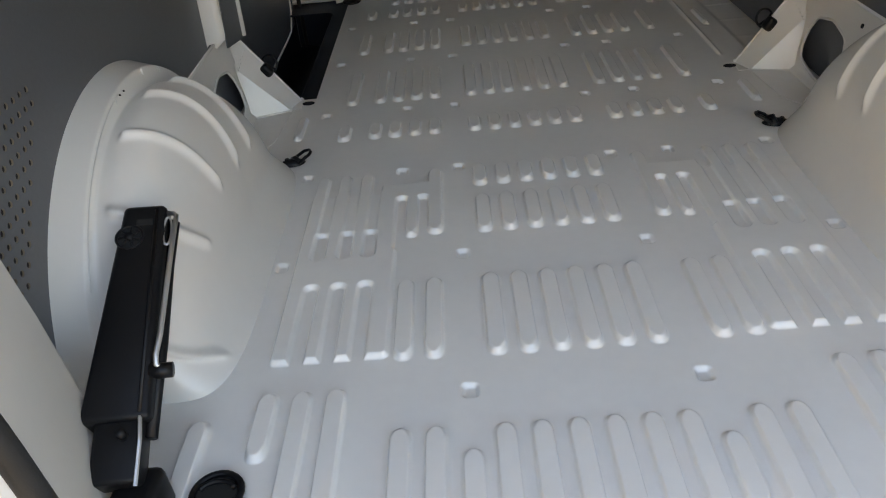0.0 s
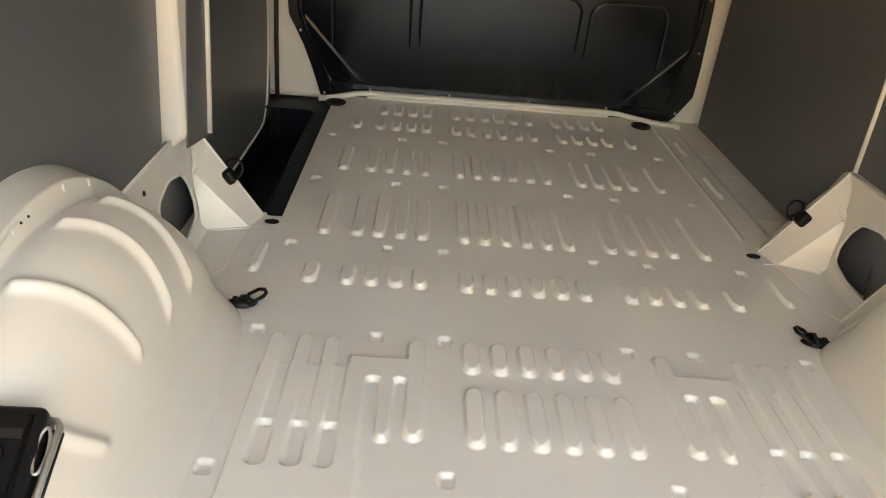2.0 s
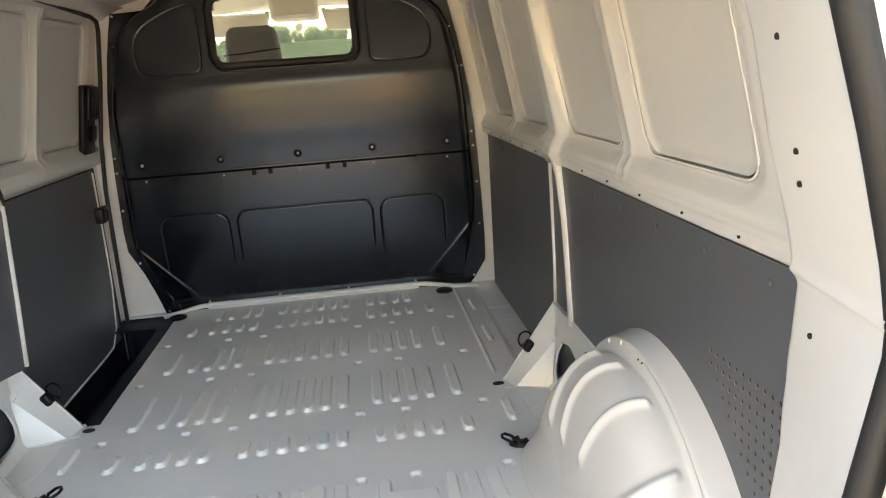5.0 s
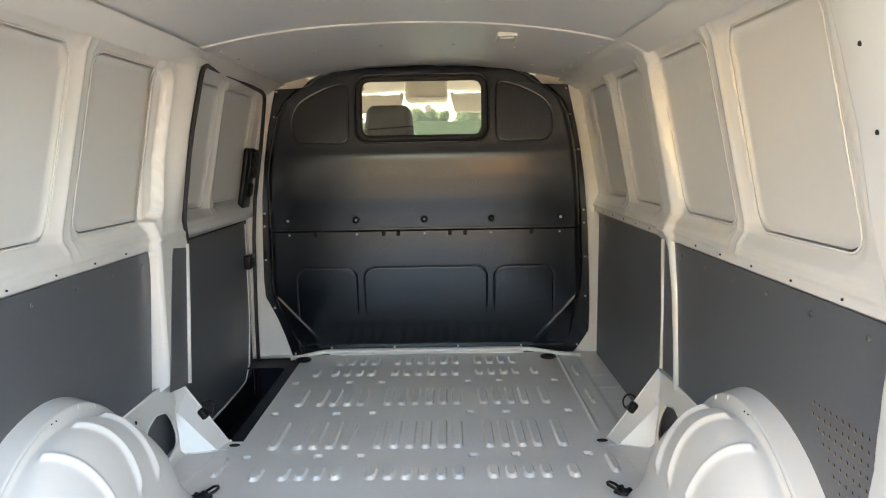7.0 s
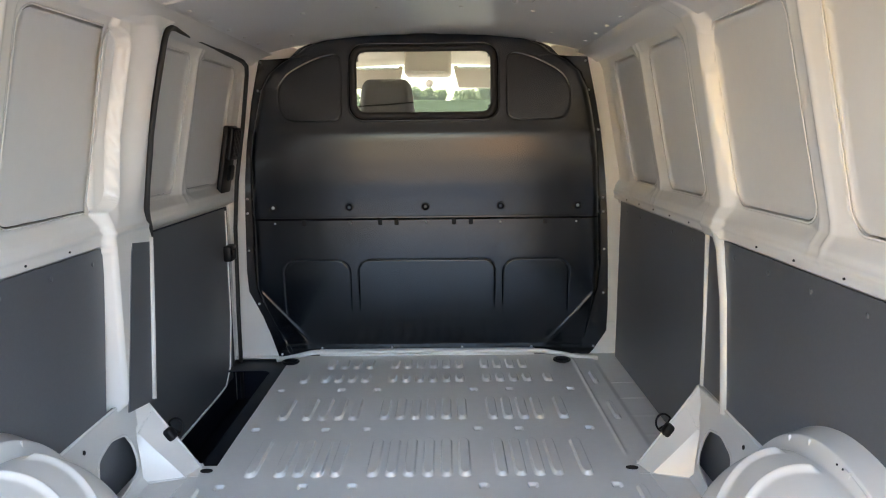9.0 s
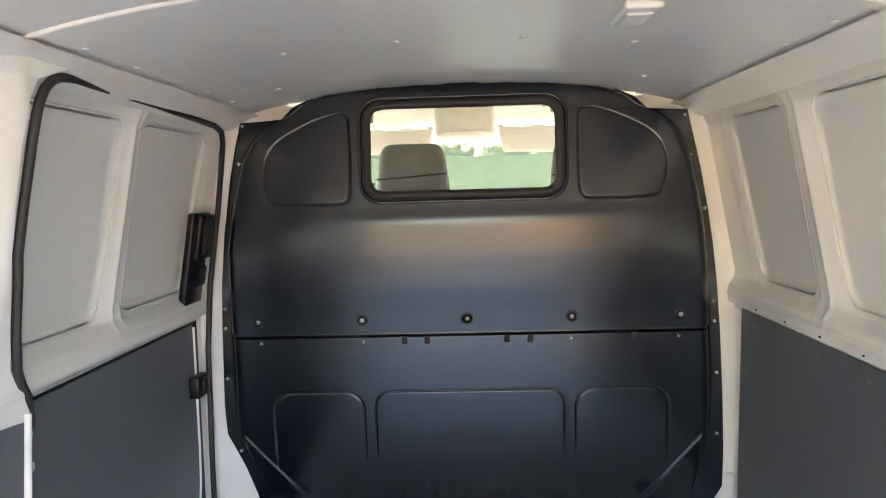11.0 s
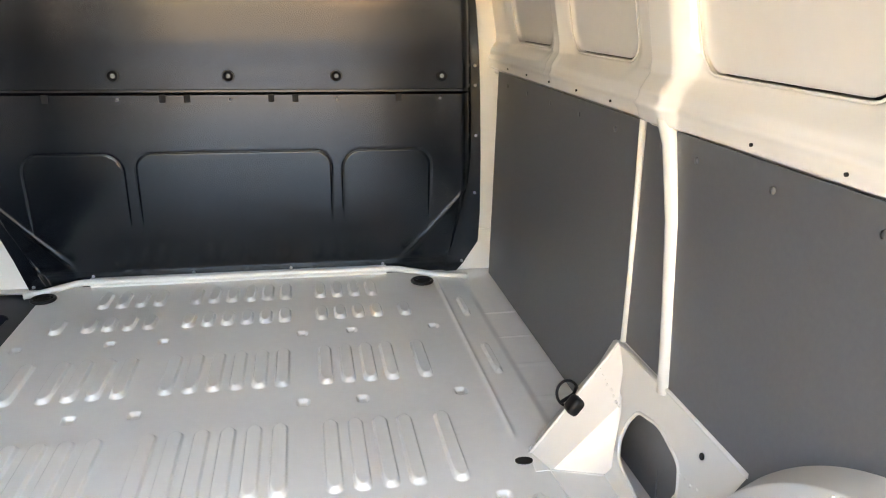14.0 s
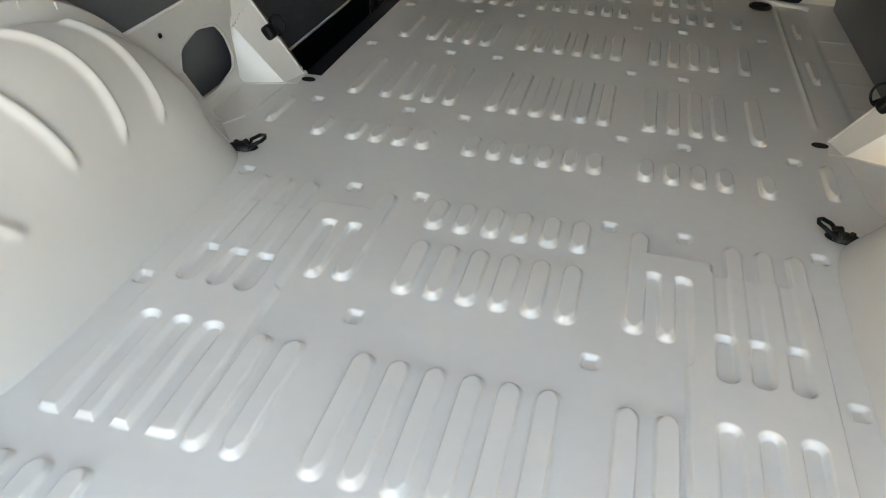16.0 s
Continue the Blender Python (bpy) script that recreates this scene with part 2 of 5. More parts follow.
def floor_height(X, Y):
    d = np.full(X.shape, 1.0)
    h = np.zeros(X.shape)

    def bead(xs, y0, y1, hw=0.0165, cap=True):
        """Raised ribs with upright sides; the end towards the doors is a quarter dome."""
        j0, j1 = np.searchsorted(Y[:, 0], (y0 - 0.01, y1 + 0.01))
        for x in xs:
            i0, i1 = np.searchsorted(X[0], (x - hw - 0.01, x + hw + 0.01))
            w = np.s_[j0:j1, i0:i1]
            q = rr_sdf(X[w], Y[w], x, (y0 + y1) / 2, hw, (y1 - y0) / 2, hw * 0.98)
            end = np.maximum(ss(y0 + 0.028, y0 + 0.012, Y[w]) * cap, ss(y1 - 0.026, y1 - 0.010, Y[w]))
            k = np.clip((0.0014 - q) / (0.0040 + 0.0066 * end), 0, 1)
            h[w] = np.maximum(h[w], RIB_H * (0.6 * k + 0.4 * ss(0, 1, k)))

    def groove(xs, y0, y1, hw=0.0125):
        for x in xs:
            m = np.abs(X - x) < 0.05
            d[m] = np.maximum(d[m], -rr_sdf(X[m], Y[m], x, (y0 + y1) / 2, hw, (y1 - y0) / 2, hw * 0.98))

    for s in (-1, 1):
        # raised field with fingers and grooves beside the wheel arch
        d[:] = np.minimum(d, rr_sdf(X, Y, s * 0.437, 0.862, 0.106, 0.293, 0.012))
        d[:] = np.minimum(d, rr_sdf(X, Y, s * 0.318, 1.088, 0.07, 0.099, 0.012))
        groove([s * 0.495, s * 0.440, s * 0.386], 0.50, 0.788, 0.013)
        groove([s * 0.497, s * 0.441, s * 0.390], 0.880, 0.985, 0.013)
        groove([s * 0.495, s * 0.440, s * 0.388], 1.152, 1.30, 0.010)
        groove([s * 0.325, s * 0.276], 0.90, 1.12, 0.012)
    k = np.clip((0.0020 - d) / 0.0075, 0, 1)
    h[:] = RIB_H * (0.6 * k + 0.4 * ss(0, 1, k))
    # cross rows, from the bulkhead to the doors
    bead(COL_C + COL_S, 2.745, 2.875)
    bead(COL_C + COL_S + COL_O, 2.565, 2.665)
    bead(COL_C + COL_S + COL_O, 2.160, 2.375)
    bead(COL_C + COL_S + COL_O, 1.712, 1.982)
    bead(COL_C + COL_S + COL_O, 1.463, 1.562)
    bead([-0.636, 0.636], 1.497, 1.648, 0.012)
    bead([0.69], 2.15, 2.33, 0.010)
    bead([0.69], 2.54, 2.68, 0.010)
    bead(COL_C, 1.156, 1.262)
    bead(COL_C, 0.950, 1.112)
    bead(COL_C, 0.556, 0.797)
    bead(COL_C, 0.12, 0.400)
    for s in (-1, 1):
        bead([s * 0.524, s * 0.469, s * 0.4155], 1.10, 1.254, 0.0150, False)
        bead([s * 0.248], 0.958, 1.256)
        bead([s * 0.3005], 0.952, 1.14, 0.0135)
        bead([s * 0.2495, s * 0.305], 0.558, 0.793)
        bead([s * 0.2465, s * 0.302], 0.12, 0.402)
        bead([s * 0.19], 0.21, 0.352)
        bead([s * 0.526], 0.352, 0.499)
        bead([s * 0.469, s * 0.412], 0.14, 0.499)
        bead([s * 0.63], 0.16, 0.447)
    for s in (-1, 1):
        for x in (0.497, 0.441, 0.390):
            m = np.abs(X - s * x) < 0.05
            h[m] -= 0.004 * ss(0.003, -0.004, rr_sdf(X[m], Y[m], s * x, 1.068, 0.0125, 0.09, 0.004))
    for y in (2.478, 2.077, 1.653, 1.265, 0.876, 0.477):
        for x in (0.19, 0.331, 0.572):
            if (x == 0.331 and y < 1) or (x == 0.572 and y < 0.5):
                continue
            for s in (-1, 1):
                m = (np.abs(X - s * x) < 0.04) & (np.abs(Y - y) < 0.05)
                dd = rr_sdf(X[m], Y[m], s * x, y, 0.0135, 0.016, 0.008)
                h[m] -= 0.0085 * ss(0.003, -0.006, dd)
    # outer tray on the closed side: a long fold and cross creases
    h += 0.005 * np.exp(-((X - 0.645) / 0.006) ** 2) * ss(1.84, 1.88, Y) * ss(2.90, 2.82, Y)
    h -= 0.006 * ss(0.735, 0.747, X) * ss(1.86, 1.90, Y)
    for y in (2.02, 2.20, 2.38, 2.56):
        h += 0.003 * np.exp(-((Y - y) / 0.004) ** 2) * ss(0.745, 0.76, X)
    # dents round the wheel arches and slight oil-canning of the sheet
    h += 0.0012 * np.sin(X * 9 + 1.3) * np.sin(Y * 7)
    return h




def graded(lo, hi, marks, coarse):
    """Grid lines from lo to hi, close together round the marks (place, reach, step)."""
    u = np.linspace(lo, hi, 20001)
    step = np.full(u.shape, coarse)
    for at, reach, fine in marks:
        step = np.minimum(step, fine + (coarse - fine) * ss(reach, reach * 2.2 + 0.002, np.abs(u - at)))
    c = np.concatenate([[0], np.cumsum((u[1] - u[0]) / step[1:])])
    return np.interp(np.linspace(0, c[-1], int(c[-1]) + 1), c, u)


_cols = [(x, 0.0165) for x in COL_C + COL_S + COL_O] + [(x, 0.010) for x in (-0.636, 0.636, 0.69)]
_cols += [(s * x, 0.0130) for s in (-1, 1) for x in (0.495, 0.440, 0.388, 0.325, 0.276, 0.412, 0.469, 0.526, 0.63)]
_cols += [(s * x, 0.0135) for s in (-1, 1) for x in (0.19, 0.331, 0.572)]
_xm = [(x + q * hw, 0.0035, 0.0015) for x, hw in _cols for q in (-0.85, 0.85)] + [(x, 0.014, 0.0030) for x, hw in _cols]
_xm += [(s * x, 0.003, 0.0011) for s in (-1, 1) for x in (0.331, 0.543, 0.388, 0.248)]
_ends = (2.745, 2.875, 2.565, 2.665, 2.160, 2.375, 1.712, 1.982, 1.463, 1.562, 1.497, 1.648, 1.156, 1.262, 0.950, 1.112, 0.556, 0.797, 0.12, 0.40)
_ends += (0.569, 0.963, 1.155, 1.187, 0.50, 0.788, 0.880, 0.985, 1.254, 0.90, 0.21, 0.352, 0.14, 0.447)
_ym = [(y, 0.013, 0.0018) for y in _ends] + [(y, 0.019, 0.0028) for y in (2.478, 2.077, 1.653, 1.265, 0.876, 0.477)]
_xs = graded(-0.88, 0.88, _xm, 0.009)
_xs[np.argmin(np.abs(_xs - WELL_X))] = WELL_X
_ys = graded(Y_REAR, Y_FRONT, _ym, 0.009)
_X, _Y = np.meshgrid(_xs, _ys)
_P = np.stack([_X, _Y, floor_height(_X, _Y)], -1)
_cx, _cy = (_X[:-1, :-1] + _X[1:, 1:]) / 2, (_Y[:-1, :-1] + _Y[1:, 1:]) / 2
_keep = ~((_cx < WELL_X) & (_cy > 1.80) & (_cy < 2.93))
floor = sheet("floor", _P, M_FLOOR, keep=_keep)
tagged(floor, "silver-white painted steel load floor with pressed ribs", "floor", kind="structure")
for x, y in ((-0.64, 1.757), (0.64, 1.757)):
    part("drain_hole", plate([(x + 0.019 * math.cos(a), y + 0.013 * math.sin(a), 0.0042) for a in np.linspace(0, 2 * math.pi, 20, endpoint=False)], 0.002), M_DARK, floor, "black oval slot in the floor sheet")
part("floor_edge", box((WELL_X - 0.004, 1.80, -0.20), (WELL_X + 0.006, 2.93, -0.004), 0.002), M_FLOOR, floor)

# white sill in front of the bulkhead
sill = thing("bulkhead_sill", "white painted raised sill strip under the bulkhead", "sill", kind="structure")
bm = bmesh.new()
add_tube(bm, [(-0.68, 2.885, 0.003), (-0.63, 2.900, 0.006), (-0.535, 2.938, 0.018), (-0.51, 2.941, 0.020), (0.50, 2.941, 0.020), (0.53, 2.938, 0.018), (0.66, 2.893, 0.006), (0.76, 2.875, 0.003)], 0.011, 10)
part("bead", bm, M_PAINT, sill, smooth=True)
part("upstand", box((-0.495, 2.945, -0.002), (0.485, 2.99, 0.030), 0.004), M_PAINT, sill)

# step well of the sliding door
well = thing("step_well", "black plastic entrance step well beside the sliding door", "step", kind="structure")
part("tread", box((-0.95, 1.80, -0.215), (WELL_X - 0.004, 2.99, -0.20), 0.003), M_WELL, well)
_arc = [(-0.720 + 0.045 * math.cos(a), 2.730 + 0.045 * math.sin(a)) for a in np.linspace(math.pi / 2, 0, 8)]
_rim = [(-0.6245, 1.80), (-0.6245, 2.945), (-0.95, 2.945), (-0.95, 2.775)] + _arc + [(-0.675, 1.80)]
part("rim", plate([(x, y, -0.012) for x, y in _rim], 0.006), M_WELL, well, "flat black plastic rim of the step well")
part("inner_wall", box((-0.683, 1.80, -0.20), (-0.676, 2.735, -0.014), 0.002), M_WELL, well)
part("riser", box((WELL_X - 0.012, 1.80, -0.20), (WELL_X - 0.005, 2.93, -0.012), 0.002), M_WELL, well)
part("rear_end", box((-0.95, 1.785, -0.20), (WELL_X, 1.798, -0.004), 0.002), M_WELL, well)
part("front_end", box((-0.95, 2.94, -0.20), (WELL_X, 2.955, -0.02), 0.002), M_WELL, well)


# ---------------- side walls ----------------
def wall_base(z):
    return np.interp(z, [-0.3, 0.700, 0.710, 0.763, 0.793, 0.818, 1.268, 1.305, 1.345, 1.40], [0.858, 0.858, 0.838, 0.840, 0.858, 0.858, 0.775, 0.757, 0.69, 0.55])


def seal_x(z):
    return np.interp(z, [0.0, 0.30, 0.40, 0.50, 0.62, 0.72, 0.80, 0.92, 1.05, 1.146, 1.30, 1.40], [0.66, 0.678, 0.688, 0.703, 0.730, 0.752, 0.740, 0.712, 0.675, 0.648, 0.60, 0.45])


BLANK_Z, BLANK_HZ = 1.040, 0.238


def blank_frame(q, z):
    """Middle and half width, at height z, of a blanked window: q holds rear and front edge below, then above."""
    k = (z - BLANK_Z + BLANK_HZ) / (2 * BLANK_HZ)
    a, b = q[0] + (q[2] - q[0]) * k, q[1] + (q[3] - q[1]) * k
    return (a + b) / 2, (b - a) / 2


def blank_sdf(Y, Z, q, r=0.05):
    yc, hy = blank_frame(q, Z)
    return rr_sdf(Y - yc, Z - BLANK_Z, 0, 0, hy, BLANK_HZ, r)


def blank_loop(q, grow, r):
    """Rounded outline of the opening as (y, z)."""
    hm = (q[1] - q[0] + q[3] - q[2]) / 4
    out = []
    for u, v in rr_loop(0, 0, hm + grow, BLANK_HZ + grow, r, 8):
        yc, hy = blank_frame(q, BLANK_Z + v)
        out.append((yc + u / hm * hy, BLANK_Z + v))
    return out


def wall_inner(Y, Z, blanks, post, post_in):
    """Distance of the inner skin from the middle line."""
    x = wall_base(Z)
    # flat jamb panel running in from the rear seal, then a rounded return to the wall
    jamb = seal_x(Z) + np.interp(Z, [0, 0.5, 0.62, 0.75, 0.9, 1.02, 1.3], [0.34, 0.33, 0.22, 0.14, 0.12, 0.18, 0.20]) * (Y - 0.15)
    edge = np.interp(Z, [0, 0.5, 0.65, 1.3], [0.372, 0.368, 0.358, 0.37])
    x = x + (np.minimum(jamb, x) - x) * ss(0.030, -0.004, Y - edge)
    x = x + 0.045 * ss(0.05, 0.09, Y - edge) * ss(0.690, 0.680, Z)
    up = ss(0.71, 0.78, Z) * ss(1.36, 1.30, Z)
    p = ss(post[0] - 0.03, post[0] + 0.012, Y) * ss(post[1] + 0.03, post[1] - 0.012, Y)
    if post_in > 0.04:
        q = ss(post[0] - 0.055, post[0] - 0.035, Y)
        x = x + (np.interp(Z, [0, 0.22, 0.26, 0.70, 0.80, 1.0, 1.30, 1.345, 1.40], [0.855, 0.855, 0.806, 0.806, 0.812, 0.797, 0.742, 0.69, 0.55]) - x) * q
        # the pillar turns inwards to the flange that carries the door seal
        x = x - np.interp(Z, [0.74, 0.82, 1.0, 1.1, 1.24, 1.30, 1.34], [0.0, 0.016, 0.040, 0.040, 0.046, 0.036, 0.0]) * ss(1.69, 1.785, Y)
    else:
        x = x - post_in * p * ss(0.67, 0.74, Z)
    # dished surround and sharp edge of every blanked window
    for q in blanks:
        d = blank_sdf(Y, Z, q)
        x = x + 0.012 * ss(0.05, 0.0, d) * up * (1 - p) + 0.04 * ss(0.003, -0.001, d)
    # pressed ridge in every mullion between two windows
    for p0, p1 in zip(blanks, blanks[1:]):
        k = np.clip((Z - BLANK_Z + BLANK_HZ) / (2 * BLANK_HZ), 0, 1)
        a, b = p0[1] + (p0[3] - p0[1]) * k, p1[0] + (p1[2] - p1[0]) * k
        if p1[0] - p0[1] < 0.2:
            x = x - (0.006 * np.exp(-((Y - a * 0.62 - b * 0.38) / 0.010) ** 2) + 0.003 * np.exp(-((Y - a * 0.25 - b * 0.75) / 0.006) ** 2)) * up
    # stiffening fold under the windows
    x = x - 0.006 * np.exp(-((Z - 0.740) / 0.008) ** 2)
    return x


def blank(parent, side, q, r=0.05, out=0.0):
    """Outer skin seen in a blanked window, a narrow dark gap round it, and the rolled lip of the opening."""
    loop = np.array(blank_loop(q, -0.0040, r))
    mid = loop.mean(0)
    rows = []
    for k in (1.0, 0.985, 0.9, 0.75, 0.55, 0.3, 0.0005):
        p = mid + (loop - mid) * k
        p = np.concatenate([p, p[:1]])
        bulge = 0.007 * (1 - k * k) - (0.004 if k == 1.0 else 0)
        rows.append(np.stack([side * (wall_base(p[:, 1]) + 0.020 + out + bulge), p[:, 0], p[:, 1]], -1))
    sheet("blank_panel", np.stack(rows), M_SKIN, parent, flip=side < 0, label="dull grey-white outer skin in the window recess")
    lip = [(side * (float(wall_base(z)) + 0.0125 + out), y, z) for y, z in blank_loop(q, 0.0015, r)]
    part("lip", tube(lip, 0.0024, 8, True), M_PAINT, parent, smooth=True)
    # black tube darkens the gap, where the white sheet behind would show
    gap = [(side * (float(wall_base(z)) + 0.0285 + out), y, z) for y, z in blank_loop(q, -0.005, r)]
    part("gap_strip", tube(gap, 0.0045, 8, True), M_RUBBER, parent, "black strip in the window gap", smooth=True)


def side_wall(name, side, y0, y1, blanks, post, post_in, label):
    ys = np.linspace(y0, y1, int((y1 - y0) / 0.006))
    zs = np.concatenate([np.linspace(-0.02, 0.66, 120), np.linspace(0.666, 1.40, 185)])
    Y, Z = np.meshgrid(ys, zs)
    if side < 0:
        # the pillar leans forwards towards the roof
        end = np.interp(Z, [0, 0.2, 0.69, 0.73, 0.79, 0.90, 1.0, 1.19, 1.26, 1.30, 1.33, 1.4], [1.785, 1.815, 1.885, 1.870, 1.824, 1.802, 1.784, 1.776, 1.784, 1.812, 1.90, 1.93])
        Y = np.where(Y > 1.66, 1.66 + (Y - 1.66) * (end - 1.66) / (y1 - 1.66), Y)
    P = np.stack([side * wall_inner(Y, Z, blanks, post, post_in), Y, Z], -1)
    ob = sheet(name, P, M_PAINT, flip=side < 0)
    tagged(ob, label, "wall", kind="structure")
    for q in blanks:
        blank(ob, side, q)
    return ob


# edges along y of every blanked window: rear and front below, rear and front above
R_BLANKS = [(0.598, 1.056, 0.636, 1.084), (1.195, 1.632, 1.232, 1.668), (1.880, 2.258, 1.893, 2.275), (2.402, 2.765, 2.412, 2.808)]
L_BLANKS = [(0.598, 1.070, 0.636, 1.105), (1.202, 1.682, 1.226, 1.694)]
wall_right = side_wall("wall_right", 1, 0.145, 2.99, R_BLANKS, (1.66, 1.76), 0.024, "cream-white painted steel van side with blanked windows")
wall_left = side_wall("wall_left", -1, 0.145, 1.93, L_BLANKS, (1.675, 2.05), 0.05, "cream-white painted steel van side with blanked windows")


def bolt_hole(parent, at, axis, r=0.004, mat=None):
    part("hole", cyl(at, r, 0.003, axis, 10), mat or M_DARK, parent)


for y in (0.595, 0.802, 1.009, 1.215, 1.411):
    bolt_hole(wall_right, (0.8335, y, 0.722), (1, 0, 0.05), 0.0027)
for y in (0.630, 0.834, 1.041, 1.243, 1.439):
    bolt_hole(wall_left, (-0.8335, y, 0.721), (1, 0, -0.05), 0.0027)
for y in (1.92, 2.12, 2.32, 2.52, 2.72):
    bolt_hole(wall_right, (0.8335, y, 0.722), (1, 0, 0.05), 0.0027)
for s, w in ((1, wall_right), (-1, wall_left)):
    for y in (0.62, 0.9, 1.15, 1.42):
        bolt_hole(w, (s * 0.7555, y, 1.307), (1, 0, s), 0.004)
    for z, y in ((1.134, 0.281), (1.016, 0.287), (0.894, 0.286), (0.856, 0.294), (0.672, 0.301)):
        bolt_hole(w, (s * (float(wall_inner(np.array([y]), np.array([z]), [], (1.7, 1.8), 0.03)[0]) - 0.0005), y, z), (1, 0.1 * s, 0), 0.0038)
    for z, y in ((0.404, 0.274),):
        xx = float(wall_inner(np.array([y]), np.array([z]), [], (1.7, 1.8), 0.03)[0])
        part("boss", cyl((s * (xx - 0.001), y, z), 0.030, 0.006, (-s, 0.33, 0), 28, 0.019), M_PAINT, w, smooth=True)
        bolt_hole(w, (s * (xx - 0.0035), y + 0.0015, z), (-s, 0.33, 0), 0.0045)

# white post faces beside the bulkhead
for s in (-1, 1):
    ob = part("bulkhead_post", plate([(s * 0.62, 2.973, -0.02), (s * 0.945, 2.973, -0.02), (s * 0.945, 2.973, 0.8), (s * 0.84, 2.973, 1.42), (s * 0.55, 2.973, 1.37)], 0.01), M_PAINT)
    tagged(ob, "white painted steel post beside the bulkhead", "post", kind="structure")
    zp = 0.144 if s > 0 else 0.362
    part("seam", box((s * 0.83 - 0.028, 2.9665, zp), (s * 0.83 + 0.028, 2.972, zp + 0.002)), M_SKIN, ob, "thin grey joint line across the post")

# boards
def board(name, side, y0, y1, z0, z1, label, x=0.846, perf=None, lean=0.0):
    ob = thing(name, label, "wall panel", (side * x, (y0 + y1) / 2, z0))
    if perf is None:
        bm = box((side * x - 0.0025, y0, z0), (side * x + 0.0025, y1, z1), 0.0015)
        for vert in bm.verts:
            if vert.co.y > y1 - 0.01:
                vert.co.y -= lean * (1 - vert.co.z / z1)
        part("board", bm, M_BOARD, ob)
    else:
        py, pz = 0.0222, 0.0236
        bm = bmesh.new()
        ya, za, ny, nz = 0.470, 0.245, 11, 11
        yb, zb = ya + ny * py, za + nz * pz
        for a, b, c, d in ((y0, ya, z0, z1), (yb, y1, z0, z1), (ya, yb, z0, za), (ya, yb, zb, z1)):
            add_box(bm, (side * x - 0.0025, a, c), (side * x + 0.0025, b, d))
        for j in range(nz):
            zc = za + (j + 0.5) * pz
            cuts = [ya] + [ya + py * k for k in range(1, ny)] + [yb]
            for a, b in zip(cuts, cuts[1:]):
                yc, full = (a + b) / 2, b - a > py * 0.9
                face = -side
                corner = [(a, zc - pz / 2), (b, zc - pz / 2), (b, zc + pz / 2), (a, zc + pz / 2)]
                if full and perf(yc, zc):
                    r, n = 0.0054, 12
                    ring = [(yc + r * math.cos(2 * math.pi * (k - 1.5) / n), zc + r * math.sin(2 * math.pi * (k - 1.5) / n)) for k in range(-3, 9)]
                    rv = [bm.verts.new((side * x + face * 0.0025, *p)) for p in ring]
                    rb = [bm.verts.new((side * x - face * 0.0006, *p)) for p in ring]
                    cv = [bm.verts.new((side * x + face * 0.0025, *p)) for p in corner]
                    for k in range(n):
                        bm.faces.new((rv[k], rv[(k + 1) % n], rb[(k + 1) % n], rb[k])).material_index = 1
                    for q in range(4):
                        seg = [rv[(3 * q + k) % n] for k in range(4)]
                        bm.faces.new([cv[q], cv[(q + 1) % 4]] + seg[::-1])
                else:
                    bm.faces.new([bm.verts.new((side * x + face * 0.0025, *p)) for p in corner])
        for vert in bm.verts:
            if vert.co.y > y1 - 0.01:
                vert.co.y -= lean * (1 - vert.co.z / z1)
        sheet_ob = part("board", bm, M_BOARD, ob)
        sheet_ob.data.materials.append(M_CORE)
        # dark brown sheet added as the shade seen through the holes
        part("backing", box((side * (x + 0.0025) - 0.001, ya, za), (side * (x + 0.0025) + 0.001, yb, zb)), M_SHADE, ob, "dark sheet standing in for the shade inside the vent holes")
    for yy in np.arange(y0 + 0.12, y1 - 0.05, 0.21):
        part("rivet", cyl((side * (x - 0.003), yy, z1 - 0.035), 0.006, 0.003, (1, 0, 0), 12), M_BOARD, ob, smooth=True)
    return ob


perf = lambda y, z: y < 0.709 - 0.0222 * max(0, round((0.493 - z) / 0.0236) - 1)
board("side_board", 1, 0.40, 1.66, 0.0, 0.703, "dark grey side board with a field of punched vent holes", perf=perf, lean=0.095)
board("side_board", -1, 0.40, 1.642, 0.0, 0.703, "dark grey side board with a field of punched vent holes", perf=perf, lean=0.095)
board("side_board", 1, 1.585, 1.775, 0.0, 0.703, "narrow dark grey side board strip between white beads", x=0.851)
board("side_board", 1, 1.785, 2.866, 0.0, 0.703, "plain dark grey side board with rounded corners", lean=-0.040)

# white beads between the boards
bm = add_tube(bmesh.new(), [(0.832, 1.676, 0.735), (0.842, 1.656, 0.68), (0.846, 1.624, 0.55), (0.848, 1.606, 0.40), (0.848, 1.594, 0.30), (0.847, 1.588, 0.235)], 0.0165, 10)
tagged(part("pillar_bead", bm, M_PAINT, smooth=True), "white painted pillar bead between dark boards", "trim", kind="structure")
bm = add_tube(bmesh.new(), [(0.846, 1.786, 0.72), (0.848, 1.780, 0.4), (0.846, 1.779, 0.24)], 0.007, 8)
tagged(part("pillar_bead", bm, M_PAINT, smooth=True), "thin white painted pillar bead between dark boards", "trim", kind="structure")

